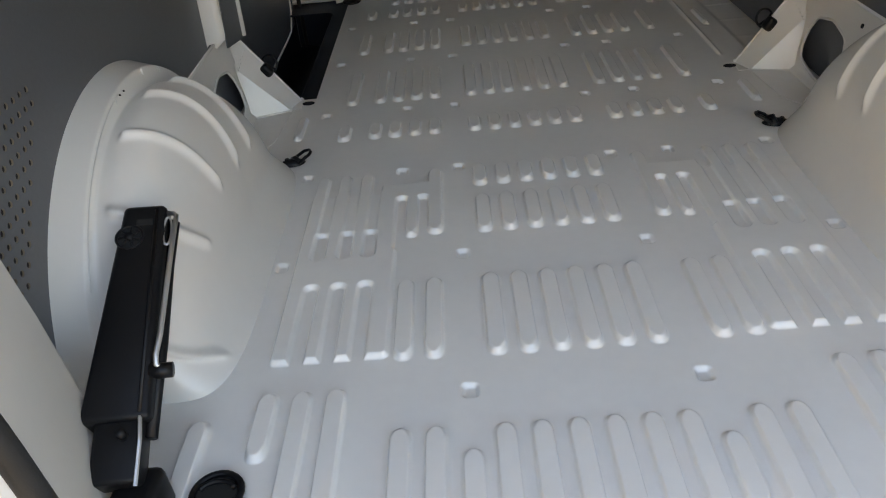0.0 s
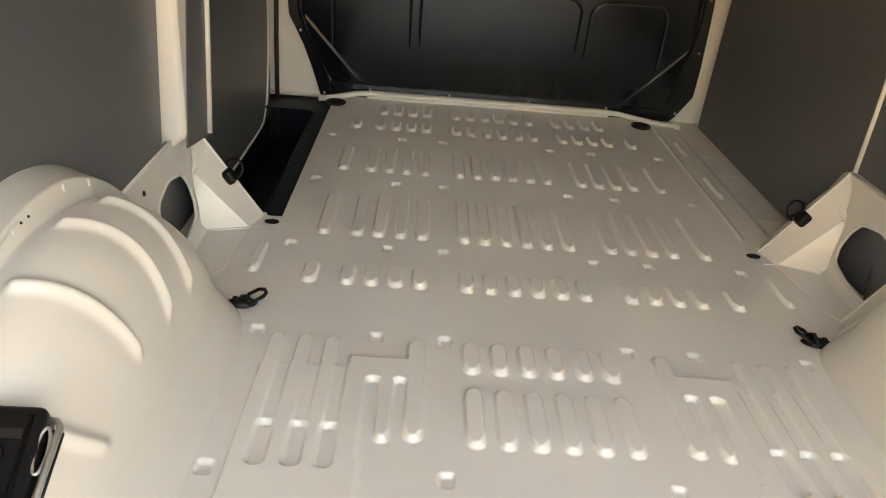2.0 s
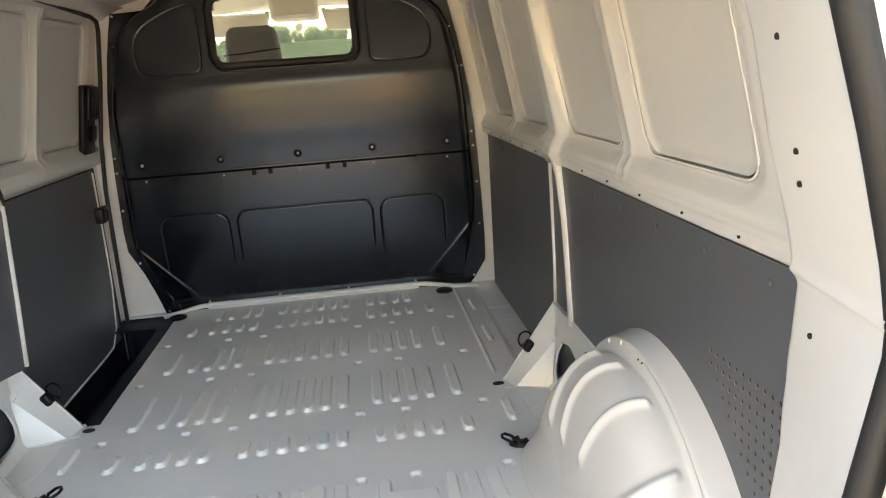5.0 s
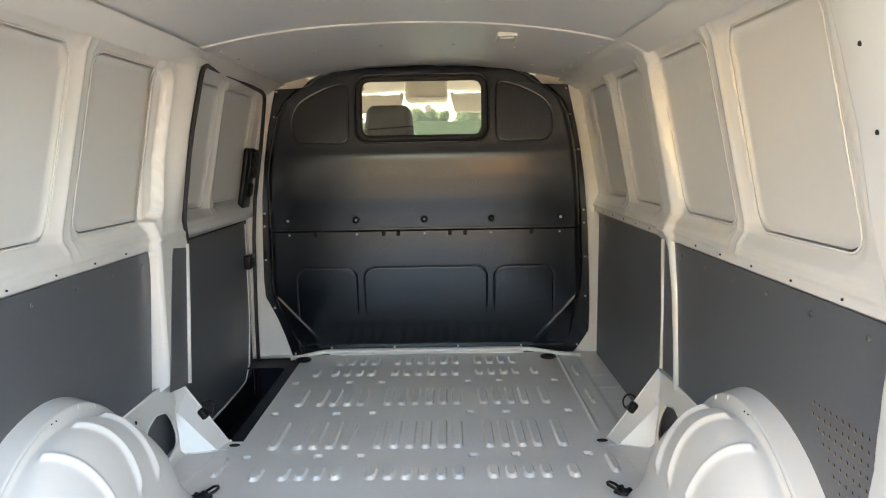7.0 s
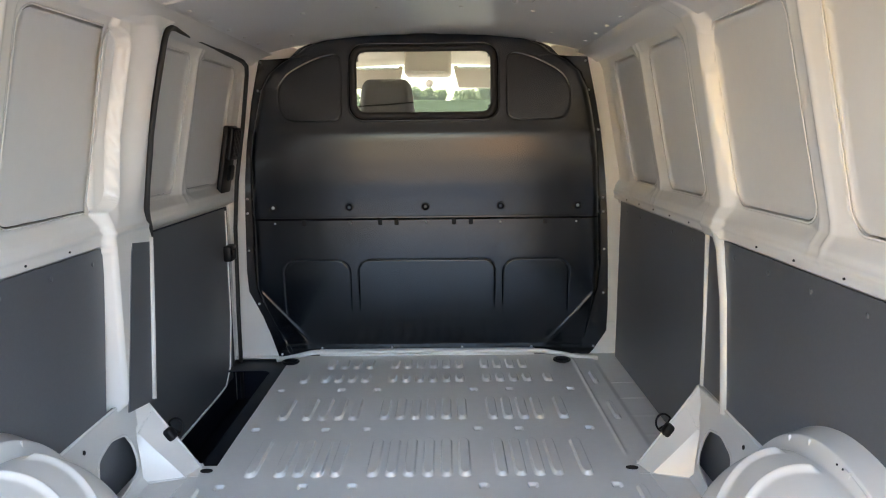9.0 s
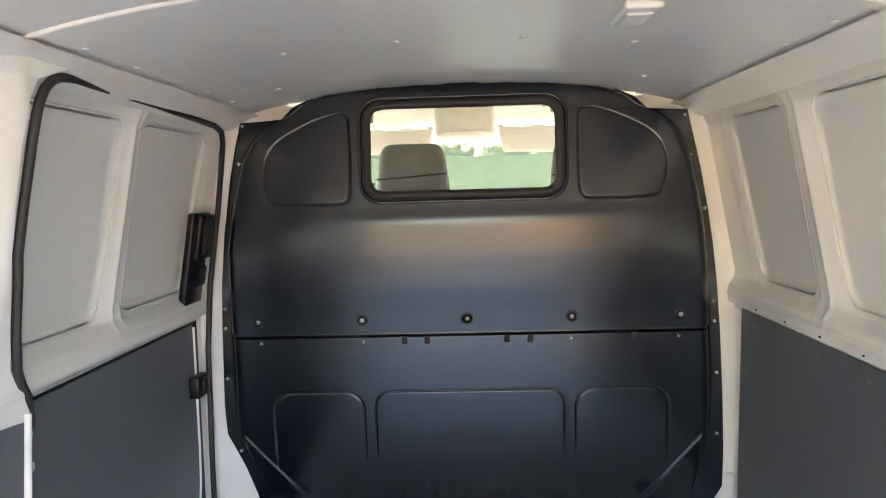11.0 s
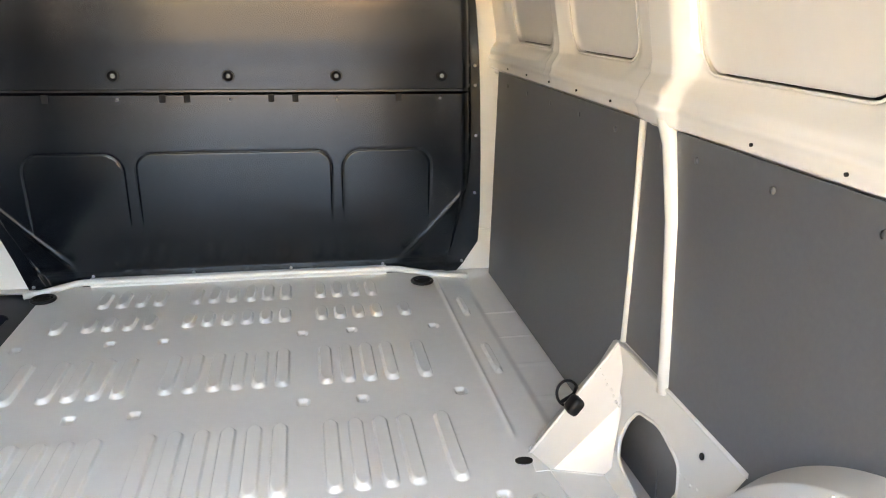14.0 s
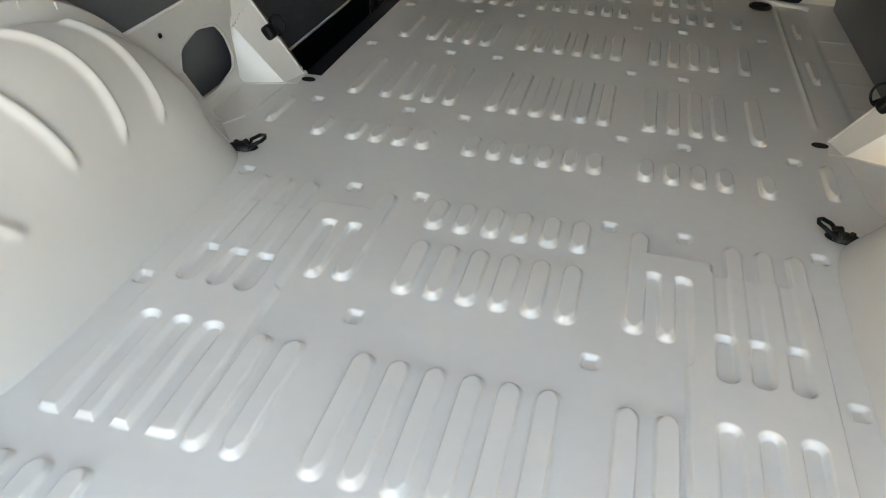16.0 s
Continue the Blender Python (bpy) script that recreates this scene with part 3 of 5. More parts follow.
# strip on the left pillar
ob = thing("pillar_strip", "narrow dark grey board strip on the white pillar", "wall panel", (-0.806, 1.78, 0.2))
part("board", plate([(-0.8035, 1.634, 0.235), (-0.8035, 1.796, 0.21), (-0.8035, 1.858, 0.688), (-0.8035, 1.74, 0.700), (-0.8035, 1.724, 0.668)], 0.004), M_BOARD, ob)
ob = part("pillar_edge", tube([(-0.802, 1.806, 0.215), (-0.802, 1.834, 0.42), (-0.804, 1.870, 0.70)], 0.008, 8), M_PAINT, smooth=True)
tagged(ob, "white painted rolled edge of the door pillar", "trim", kind="structure")
ob = part("pillar_recess", box((-0.853, 1.50, 0.0), (-0.849, 1.84, 0.25), 0.001), M_BOARD)
tagged(ob, "dark grey board behind the pillar bracket", "wall panel", kind="structure")

# ---------------- wheel arches ----------------
AY, AZ = 0.935, -0.0375


def wheel_arch(side):
    ob = thing("wheel_arch", "white painted domed wheel arch with pressed ribs", "wheel arch", (side * 0.75, AY, 0), kind="structure")
    th = np.linspace(radians(-97), radians(97), 320)
    u = np.linspace(0, 1, 170)
    T, U = np.meshgrid(th, u)
    # from the wall inwards: flange, seam, then the dome
    R = np.interp(U, [0, 0.03, 0.20, 0.24, 0.27], [0.491, 0.489, 0.464, 0.447, 0.440])
    X = np.interp(U, [0, 0.03, 0.20, 0.24, 0.27], [0.860, 0.848, 0.792, 0.783, 0.778])
    k = np.clip((U - 0.27) / 0.73, 0, 1)
    ang = k * math.pi / 2
    e = 0.80 - 0.38 * ss(radians(25), radians(75), np.abs(T))
    Rd = 0.440 * np.cos(ang) ** e
    Xd = 0.778 - 0.138 * np.sin(ang) ** e
    dome = U > 0.27
    # the dome sits lower than its flange towards the front
    low = 1 - 0.050 * ss(radians(30), radians(-12), T)
    Rd = Rd * low
    R = np.where(dome, Rd, R * (1 - 0.035 * ss(radians(0), radians(-45), T)) * (1 + (low - 1) * ss(0.20, 0.27, U)))
    X = np.where(dome, Xd, X)
    lift = np.zeros_like(R)
    for top, low, k0, k1 in ((-13.5, -49, 0.08, 0.60), (2.5, -21.5, 0.06, 0.66), (20.5, 10.5, 0.06, 0.66), (39.5, 43.5, 0.04, 0.66), (66, 80, 0.08, 0.58)):
        a = np.radians(1.5 + top + (low - top) * np.clip(k / 0.69, 0, 1.2))
        lift += 0.0120 * np.exp(-((T - a) * np.maximum(R, 0.12) / 0.0095) ** 2) * ss(k0 - 0.03, k0 + 0.02, k) * ss(k1 + 0.05, k1 - 0.03, k)
    nx, nr = -np.sin(ang) * dome, np.cos(ang)
    R, X = R + lift * nr, X + lift * nx
    # foot flare where the dome meets the floor
    w = np.interp(U, [0, 0.05, 0.20, 0.27], [1.0, 1.0, 0.5, 0.0])
    Z = AZ - 0.020 * w + R * np.cos(T)
    X = X - 0.050 * ss(0.105, -0.01, Z) ** 1.8 * dome
    P = np.stack([side * X, AY + 0.008 * w - R * np.sin(T), np.maximum(Z, -0.004)], -1)
    sheet("dome", P, M_PAINT, ob, flip=side > 0)
    # seam round the shoulder
    def rim(r, a):
        return r * (1 - 0.030 * float(ss(radians(0), radians(-45), a)))

    bm = bmesh.new()
    add_tube(bm, [(side * 0.786, AY - rim(0.4505, a) * math.sin(a), AZ + rim(0.4505, a) * math.cos(a)) for a in np.linspace(radians(8), radians(58), 40)], 0.0012, 6)
    part("sealant_seam", bm, M_SKIN, ob, "thin grey sealed seam")
    for y in (0.896, 0.876):
        part("hole", cyl((side * 0.784, y, 0.4065), 0.0017, 0.003, (0, 0, 1), 10), M_DARK, ob)
    for a in (radians(-20), radians(-9), radians(10)):
        cy, cz = AY - rim(0.447, a) * math.sin(a), AZ + rim(0.447, a) * math.cos(a)
        part("clip", box((side * 0.787 - 0.002, cy - 0.001, cz - 0.006), (side * 0.787 + 0.002, cy + 0.001, cz + 0.006), 0.0005), M_PAINT, ob)
    return ob


wheel_arch(1)
wheel_arch(-1)


def poly_sdf(X, Z, pts, r):
    """Distance to a convex polygon (anticlockwise), its corners softened."""
    d = np.full(X.shape, -9.0)
    for (ax, az), (bx, bz) in zip(pts, pts[1:] + pts[:1]):
        l = math.hypot(bx - ax, bz - az)
        d = np.logaddexp(d * 60, ((X - ax) * (bz - az) - (Z - az) * (bx - ax)) / l * 60) / 60
    return d


# ---------------- pillar brackets ----------------
def bracket(s):
    ob = thing("pillar_bracket", "white painted gusset bracket at the pillar foot", "bracket", (s * 0.75, 1.6, 0), kind="structure")
    t = 0.004

    def quad(name, pts):
        part(name, plate([(s * x, y, z) for x, y, z in pts], t), M_PAINT, ob)

    # web with a rounded opening, rolled at its rim
    def web(y, z):
        return 0.797 + 0.18 * z

    corner = [(1.673, 0.128), (1.647, 0.165), (1.565, 0.181), (1.478, 0.160), (1.456, 0.111), (1.488, 0.027), (1.571, 0.026), (1.669, 0.045), (1.683, 0.080)]
    loop = []
    for i in range(9):
        p0, p1, p2 = (np.array(corner[(i + j) % 9]) for j in (-1, 0, 1))
        q0, q2 = p1 + (p0 - p1) * 0.27, p1 + (p2 - p1) * 0.27
        for k in np.linspace(0, 1, 5):
            loop.append(q0 * (1 - k) ** 2 + p1 * 2 * k * (1 - k) + q2 * k * k)
    v, y01 = np.meshgrid(np.linspace(0, 1, 80), np.linspace(0, 1, 110), indexing="ij")
    Z = -0.004 + v * 0.253
    y1 = np.interp(Z, [0, 0.06, 0.15, 0.187, 0.247], [1.700, 1.712, 1.738, 1.775, 1.787])
    y0 = np.interp(Z, [0, 0.10, 0.13, 0.16, 0.24], [1.47, 1.44, 1.40, 1.35, 1.315])
    Y = y0 + (y1 - y0) * y01
    inside = np.zeros(Y[:-1, :-1].shape, bool)
    cy, cz = (Y[:-1, :-1] + Y[1:, 1:]) / 2, (Z[:-1, :-1] + Z[1:, 1:]) / 2
    for (ay, az), (by, bz) in zip(loop, loop[1:] + loop[:1]):
        inside ^= ((az > cz) != (bz > cz)) & (cy < (by - ay) * (cz - az) / (bz - az + 1e-12) + ay)
    X = web(Y, Z) - 0.012 * ss(0.022, 0.0, Z)
    sheet("web", np.stack([s * X, Y, Z], -1), M_PAINT, ob, keep=~inside, flip=s < 0)
    part("opening_rim", tube([(s * (float(web(y, z)) + 0.0015), y, z) for y, z in loop], 0.0042, 8, True), M_PAINT, ob, smooth=True)
    quad("top_flange", [(0.848, 1.787, 0.247), (0.850, 1.787, 0.250), (0.850, 1.315, 0.247), (0.848, 1.315, 0.246)])
    # front brace, the recessed gusset beside it, and the rear arm along the arch
    def ruled(name, one, two, n=16):
        t = np.linspace(0, 1, n)
        one, two = (np.stack([np.interp(t, np.linspace(0, 1, len(c)), [p[i] for p in c]) for i in range(3)], -1) for c in (one, two))
        g = np.stack([one + (two - one) * k for k in np.linspace(0, 1, 9)])
        g[..., 0] *= s
        sheet(name, g, M_PAINT, ob, flip=s < 0)

    outer = [(0.662, 1.788, -0.003), (0.752, 1.784, 0.125), (0.797, 1.781, 0.190), (0.841, 1.787, 0.247)]
    ruled("front_brace", outer, [(0.684, 1.717, -0.003), (0.766, 1.714, 0.085), (0.815, 1.711, 0.140), (0.834, 1.742, 0.205)])
    ruled("front_face", outer, [(0.70, 1.85, -0.003), (0.78, 1.84, 0.12), (0.82, 1.83, 0.18), (0.846, 1.82, 0.24)])
    ruled("gusset", [(0.684, 1.7175, -0.003), (0.766, 1.7145, 0.085), (0.815, 1.7115, 0.140), (0.822, 1.722, 0.165)], [(0.797, 1.676, -0.003), (0.806, 1.690, 0.060), (0.818, 1.700, 0.125), (0.824, 1.712, 0.160)])
    quad("rear_arm", [(0.822, 1.385, 0.136), (0.817, 1.462, 0.108), (0.735, 1.452, -0.002), (0.672, 1.372, -0.002)])
    quad("arm_fillet", [(0.816, 1.460, 0.106), (0.803, 1.492, 0.028), (0.795, 1.50, -0.002), (0.735, 1.453, -0.002)])
    for q in (outer, ((0.686, 1.716, 0.001), (0.797, 1.678, 0.002)), ((0.735, 1.454, 0.0), (0.817, 1.462, 0.108))):
        part("rim", tube([(s * p[0], p[1], p[2]) for p in q], 0.0034, 8), M_PAINT, ob, smooth=True)
    part("arm_bead", tube([(s * 0.825, 1.395, 0.142), (s * 0.760, 1.388, 0.062), (s * 0.690, 1.378, 0.002)], 0.010, 10), M_PAINT, ob, smooth=True)
    part("rim", tube([(s * 0.842, 1.787, 0.247), (s * 0.843, 1.55, 0.248), (s * 0.843, 1.315, 0.245)], 0.0045, 8), M_PAINT, ob, smooth=True)
    part("weld_foot", plate([(s * 0.655, 1.72, 0.001), (s * 0.72, 1.72, 0.001), (s * 0.72, 1.83, 0.001), (s * 0.66, 1.80, 0.001)], 0.0025), M_FLOOR, ob)
    part("floor_flange", plate([(s * 0.684, 1.716, 0.001), (s * 0.802, 1.680, 0.001), (s * 0.802, 1.490, 0.001), (s * 0.735, 1.440, 0.001), (s * 0.70, 1.50, 0.001)], 0.002), M_FLOOR, ob)
    part("hole", cyl((s * 0.8365, 1.425, 0.208), 0.006, 0.008, (-s, 0, 0.18), 12), M_DARK, ob)
    # lumpy weld seams
    wr = random.Random(11)
    for one, two, n in (((0.800, 1.779, 0.189), (0.817, 1.708, 0.143), 8), ((0.824, 1.467, 0.147), (0.824, 1.361, 0.156), 7), ((0.668, 1.800, 0.003), (0.700, 1.838, 0.003), 5)):
        bm = bmesh.new()
        for k in range(n):
            p = Vector(one).lerp(Vector(two), k / (n - 1)) + Vector((wr.uniform(-1, 1), wr.uniform(-1, 1), wr.uniform(-1, 1))) * 0.002
            bmesh.ops.create_icosphere(bm, subdivisions=2, radius=wr.uniform(0.003, 0.0045), matrix=Matrix.Translation((s * p.x, p.y, p.z)) @ Matrix.Diagonal((0.7, 1.2, 1.0, 1.0)))
        part("weld", bm, M_PAINT, ob, smooth=True)
    # strap ring on the front edge
    r = thing("lashing_ring", "black plastic-coated lashing ring on the pillar bracket", "lashing ring", (s * 0.765, 1.845, 0.10), "lashing rings")
    c = Vector((s * 0.756, 1.812, 0.108))
    part("mount", box((-0.015, -0.018, -0.020), (0.015, 0.018, 0.020), 0.010, Matrix.Translation((s * 0.749, 1.775, 0.113)) @ Matrix.Rotation(radians(s * 35), 4, "Y"), 3), M_BLACK, r, smooth=True)
    pts = [c + Vector((s * (0.024 * math.cos(a) - 0.006), 0.010 + 0.008 * math.sin(a), 0.026 * math.sin(a) + 0.008)) for a in np.linspace(0, 2 * math.pi, 24, endpoint=False)]
    part("ring", tube(pts, 0.0032, 8, True), M_BLACK, r, smooth=True)
    part("strap", tube([pts[2], c + Vector((s * 0.004, 0.0, 0.010)), pts[15]], 0.0042, 8), M_BLACK, r, smooth=True)


bracket(1)
bracket(-1)


# ---------------- lashing points ----------------
def lashing_eye(x, y, turn):
    ob = thing("lashing_eye", "black fold-down lashing eye bolted to the floor", "lashing eye", (x, y, 0.0), "floor lashing eyes")
    m = Matrix.Translation((x, y, 0.004)) @ Matrix.Rotation(turn, 4, "Z")
    # boat-shaped shell, drawn out to a point towards the wall
    u, a = np.meshgrid(np.linspace(0.0, 1.0, 14), np.linspace(0.0, math.pi, 12), indexing="ij")
    w = 0.017 * np.sin(math.pi * np.clip(u, 0.0, 1.0) ** 0.75) ** 0.8 + 0.001
    g = np.stack([-0.022 + 0.074 * u, w * np.cos(a), 0.016 * np.sin(a) * np.sin(math.pi * np.clip(u, 0.02, 0.98)) ** 0.5], -1)
    g = np.array([[tuple(m @ Vector(q)) for q in row] for row in g])
    sheet("base", g, M_BLACK, ob)
    pts = [m @ Vector(q) for q in ((-0.004, -0.017, 0.006), (-0.004, -0.019, 0.012), (-0.026, -0.017, 0.024), (-0.038, -0.010, 0.027), (-0.040, 0.004, 0.027), (-0.034, 0.014, 0.025), (-0.018, 0.018, 0.018), (-0.004, 0.018, 0.008))]
    part("loop", tube(pts, 0.0042, 8), M_BLACK, ob, smooth=True)
    part("strap", tube([m @ Vector(q) for q in ((-0.010, 0.016, 0.010), (0.002, 0.004, 0.020), (0.010, -0.016, 0.008))], 0.0055, 8), M_BLACK, ob, smooth=True)
    part("bolt", cyl(m @ Vector((0.024, 0, 0.016)), 0.006, 0.005, (0, 0, 1), 6), M_BLACK, ob)


lashing_eye(0.612, 1.345, radians(-15))
lashing_eye(-0.612, 1.350, radians(195))


def lashing_cup(x, y, r):
    ob = thing("lashing_cup", "black round recessed lashing cup in the floor", "lashing cup", (x, y, 0.004), "recessed lashing cups")
    ring = [(x + r * math.cos(a), y + r * math.sin(a), 0.008) for a in np.linspace(0, 2 * math.pi, 28, endpoint=False)]
    part("rim", tube(ring, 0.0055, 8, True), M_BLACK, ob, smooth=True)
    part("cup", cyl((x, y, 0.0055), r, 0.004, (0, 0, 1), 28), M_DARK, ob)
    bar = [(x + r * 0.75 * math.cos(a), y + r * 0.55 * math.sin(a), 0.011) for a in np.linspace(0.3, math.pi - 0.3, 12)]
    part("bar", tube(bar, 0.004, 8), M_BLACK, ob, smooth=True)


lashing_cup(-0.606, 2.838, 0.034)
lashing_cup(0.594, 2.838, 0.034)
lashing_cup(-0.567, 0.295, 0.036)
lashing_cup(0.567, 0.295, 0.036)


# ---------------- ceiling ----------------
def ceil_z(x):
    return 1.418 - 0.062 * (x / 0.70) ** 2 - 0.016 * (x / 0.70) ** 4


def lining(y0, y1, name):
    x, y = np.meshgrid(np.linspace(-0.668, 0.668, 60), np.linspace(y0, y1, 24))
    z = ceil_z(x)
    return sheet(name, np.stack([x, y, z], -1), M_CEIL, flip=True)


ceiling = lining(0.12, 1.702, "ceiling")
tagged(ceiling, "smooth light grey roof lining panel with satin sheen", "ceiling", kind="structure")
ceiling_front = lining(1.724, 2.93, "ceiling_front")
tagged(ceiling_front, "smooth light grey roof lining panel with satin sheen", "ceiling", kind="structure")
bow = part("roof_bow", tube([(x, 1.713, float(ceil_z(np.array(x))) + 0.003) for x in np.linspace(-0.715, 0.715, 40)], 0.008, 8), M_PAINT, smooth=True)
tagged(bow, "thin white painted roof bow between lining panels", "roof bow", kind="structure")
for y, cols in ((2.20, (-0.38, -0.132, 0.145, 0.384)), (2.62, (-0.5, 0.5)), (1.2, (-0.38, -0.13, 0.14, 0.38))):
    for x in cols:
        part("rivet", cyl((x, y, float(ceil_z(np.array(x))) - 0.001), 0.008, 0.004, (0, 0, 1), 12), M_SKIN, ceiling_front if y > 1.75 else ceiling, smooth=True)
for s in (-1, 1):
    for y in (1.85, 2.05, 2.25, 2.45, 2.65):
        part("rivet", cyl((s * 0.640, y, float(ceil_z(np.array(0.640))) - 0.001), 0.007, 0.004, (0, 0, 1), 12), M_SKIN, ceiling_front, smooth=True)
lamp = thing("roof_lamp", "small white rectangular load space lamp on the roof", "lamp", (0.33, 1.93, 1.40))
zl = float(ceil_z(np.array(0.33)))
part("housing", box((0.296, 1.862, zl - 0.012), (0.364, 2.008, zl + 0.004), 0.006, segs=3), M_PAINT, lamp)
part("lens", box((0.306, 1.90, zl - 0.016), (0.354, 1.985, zl - 0.010), 0.004, segs=2), M_SKIN, lamp, "frosted clear lens, unlit")

# roof edge rails, rear header
for s in (-1, 1):
    y, k = np.meshgrid(np.linspace(0.08, 2.99, 40), np.linspace(0, 1, 8))
    P = np.stack([s * (0.655 + 0.095 * k ** 0.7), y, 1.344 - 0.044 * k], -1)
    ob = sheet("roof_rail", P, M_PAINT, flip=s < 0)
    tagged(ob, "white painted roof side rail", "rail", kind="structure")
ob = part("rear_header", box((-0.72, 0.06, 1.29), (0.72, 0.15, 1.46), 0.02, segs=3), M_PAINT)
tagged(ob, "white painted header over the rear doors", "header", kind="structure")

# ---------------- bulkhead ----------------
def bulk_half(X, z):
    """Half width of the bulkhead, whose lower corners differ from side to side."""
    top_z, top_x = [1.3285, 1.345, 1.372, 1.398, 1.416, 1.424], [0.590, 0.572, 0.545, 0.485, 0.33, 0.12]
    left = np.interp(z, [0.0, 0.103, 0.19, 0.244, 0.306, 0.40, 0.66, 0.81, 0.97, 1.146, 1.249, 1.328] + top_z, [0.685, 0.718, 0.751, 0.777, 0.809, 0.8145, 0.8095, 0.803, 0.787, 0.759, 0.737, 0.717] + top_x)
    right = np.interp(z, [0.0, 0.023, 0.072, 0.11, 0.224, 0.41, 0.625, 0.78, 0.905, 1.024, 1.141, 1.233, 1.328] + top_z, [0.738, 0.759, 0.792, 0.8165, 0.8205, 0.8175, 0.8095, 0.7995, 0.787, 0.770, 0.749, 0.729, 0.708] + top_x)
    return np.where(X < 0, left, right)


def bulk_body(X, z):
    """Half width of the raised body inside the flat flange."""
    top_z, top_x = [1.345, 1.372, 1.398, 1.416, 1.424], [0.556, 0.522, 0.455, 0.29, 0.08]
    left = np.interp(z, [0.0, 0.09, 0.17, 0.238, 0.30, 0.33, 0.40, 0.70, 0.917, 1.04, 1.128, 1.196, 1.268, 1.31] + top_z, [0.626, 0.667, 0.702, 0.736, 0.764, 0.771, 0.776, 0.776, 0.770, 0.750, 0.732, 0.716, 0.678, 0.625] + top_x)
    right = np.interp(z, [0.0, 0.054, 0.15, 0.244, 0.318, 0.41, 0.52, 0.70, 0.87, 0.97, 1.074, 1.19, 1.265, 1.31] + top_z, [0.700, 0.709, 0.729, 0.752, 0.772, 0.780, 0.779, 0.772, 0.763, 0.754, 0.738, 0.714, 0.680, 0.630] + top_x)
    return np.where(X < 0, left, right)


def eased(z, zs, ys, reach):
    """A smooth curve near the corner points (zs, ys)."""
    k = np.linspace(zs[0] - 0.2, zs[-1] + 0.2, 900)
    v = np.interp(k, zs, ys, left=ys[0] - 0.2 * (ys[1] - ys[0]) / (zs[1] - zs[0]), right=ys[-1])
    v = np.where(k < zs[0], ys[0] + (k - zs[0]) * (ys[1] - ys[0]) / (zs[1] - zs[0]), v)
    n = int(reach / (k[1] - k[0]))
    w = np.hanning(2 * n + 3)
    v = np.convolve(np.pad(v, n + 1, mode="edge"), w / w.sum(), mode="valid")
    return np.interp(z, k, v)


def bulk_profile(z):
    """Depth of the body along its middle: a leaning upper face, a bulged belly, and the lower panel tucked under the seam."""
    up = eased(z, [0.60, 0.66, 0.72, 0.80, 0.90, 0.985, 1.015, 1.04, 1.40, 1.43], [2.8790, 2.8750, 2.8693, 2.8595, 2.850, 2.8465, 2.8475, 2.853, 2.884, 2.896], 0.030)
    low = eased(z, [0.055, 0.15, 0.25, 0.35, 0.45, 0.55, 0.66], [2.958, 2.936, 2.921, 2.911, 2.904, 2.8985, 2.893], 0.06)
    low = low + 0.018 * ss(0.633, 0.640, z)
    low = np.where(z < 0.055, 2.968 + 0 * z, low)
    return np.where(z > 0.652, up, np.where(z < 0.6485, low, low + (up - low) * (z - 0.6485) / 0.0035))


def bulk_y(X, Z):
    p = bulk_profile(Z)
    ax = np.abs(X)
    # folded lower corners: a facet falls away from a soft crease towards the edge of the body
    x0, z0 = np.where(X < 0, 0.506, 0.522), 0.035
    dx, dz = 0.249, 0.285
    a = ((ax - x0) * dz - (Z - z0) * dx) / math.hypot(dx, dz)
    f = np.clip((a + np.sqrt(a * a + 0.007 ** 2)) / 2 / 0.085, 0, 1) * ss(0.44, 0.32, Z) * ss(0.040, 0.090, Z)
    y = p + (np.clip(p + 0.004, 2.943, 2.956) - p) * f
    y = y - 0.0034 * np.exp(-(a / 0.0075) ** 2) * ss(0.43, 0.30, Z) * ss(0.03, 0.08, Z)
    # the body rolls over into the flange, with a thin bead along its foot low down
    e = bulk_body(X, Z) - ax
    k = 1 - (1 - np.clip((e + 0.002) / np.interp(Z, [0.2, 0.45], [0.016, 0.050]), 0, 1)) ** 2.4
    y = 2.955 + (y - 2.955) * k
    y = y - 0.0032 * np.exp(-((e - 0.005) / 0.0038) ** 2) * ss(0.50, 0.40, Z)
    # pressed outlines
    lines = [(rr_sdf(X, Z, 0, 0.255, 0.305, 0.20, 0.05), 1)]
    for s in (-1, 1):
        lines.append((rr_sdf(X, Z, s * 0.488, 0.255, 0.146, 0.20, 0.06), 1))
        t = [(0.353, 1.346), (0.353, 1.060), (0.606, 1.060), (0.630, 1.115), (0.630, 1.200), (0.604, 1.250), (0.410, 1.346)]
        t = [(s * a_, b_) for a_, b_ in t]
        lines.append((poly_sdf(X, Z, t if s > 0 else t[::-1], 0.03), 0))
    for d, low in lines:
        fade = ss(0.17, 0.30, Z) if low else 1.0
        y = y + (0.0042 * np.exp(-(d / 0.0030) ** 2) * fade if low else 0.0030 * np.exp(-(d / 0.0024) ** 2))
    return y


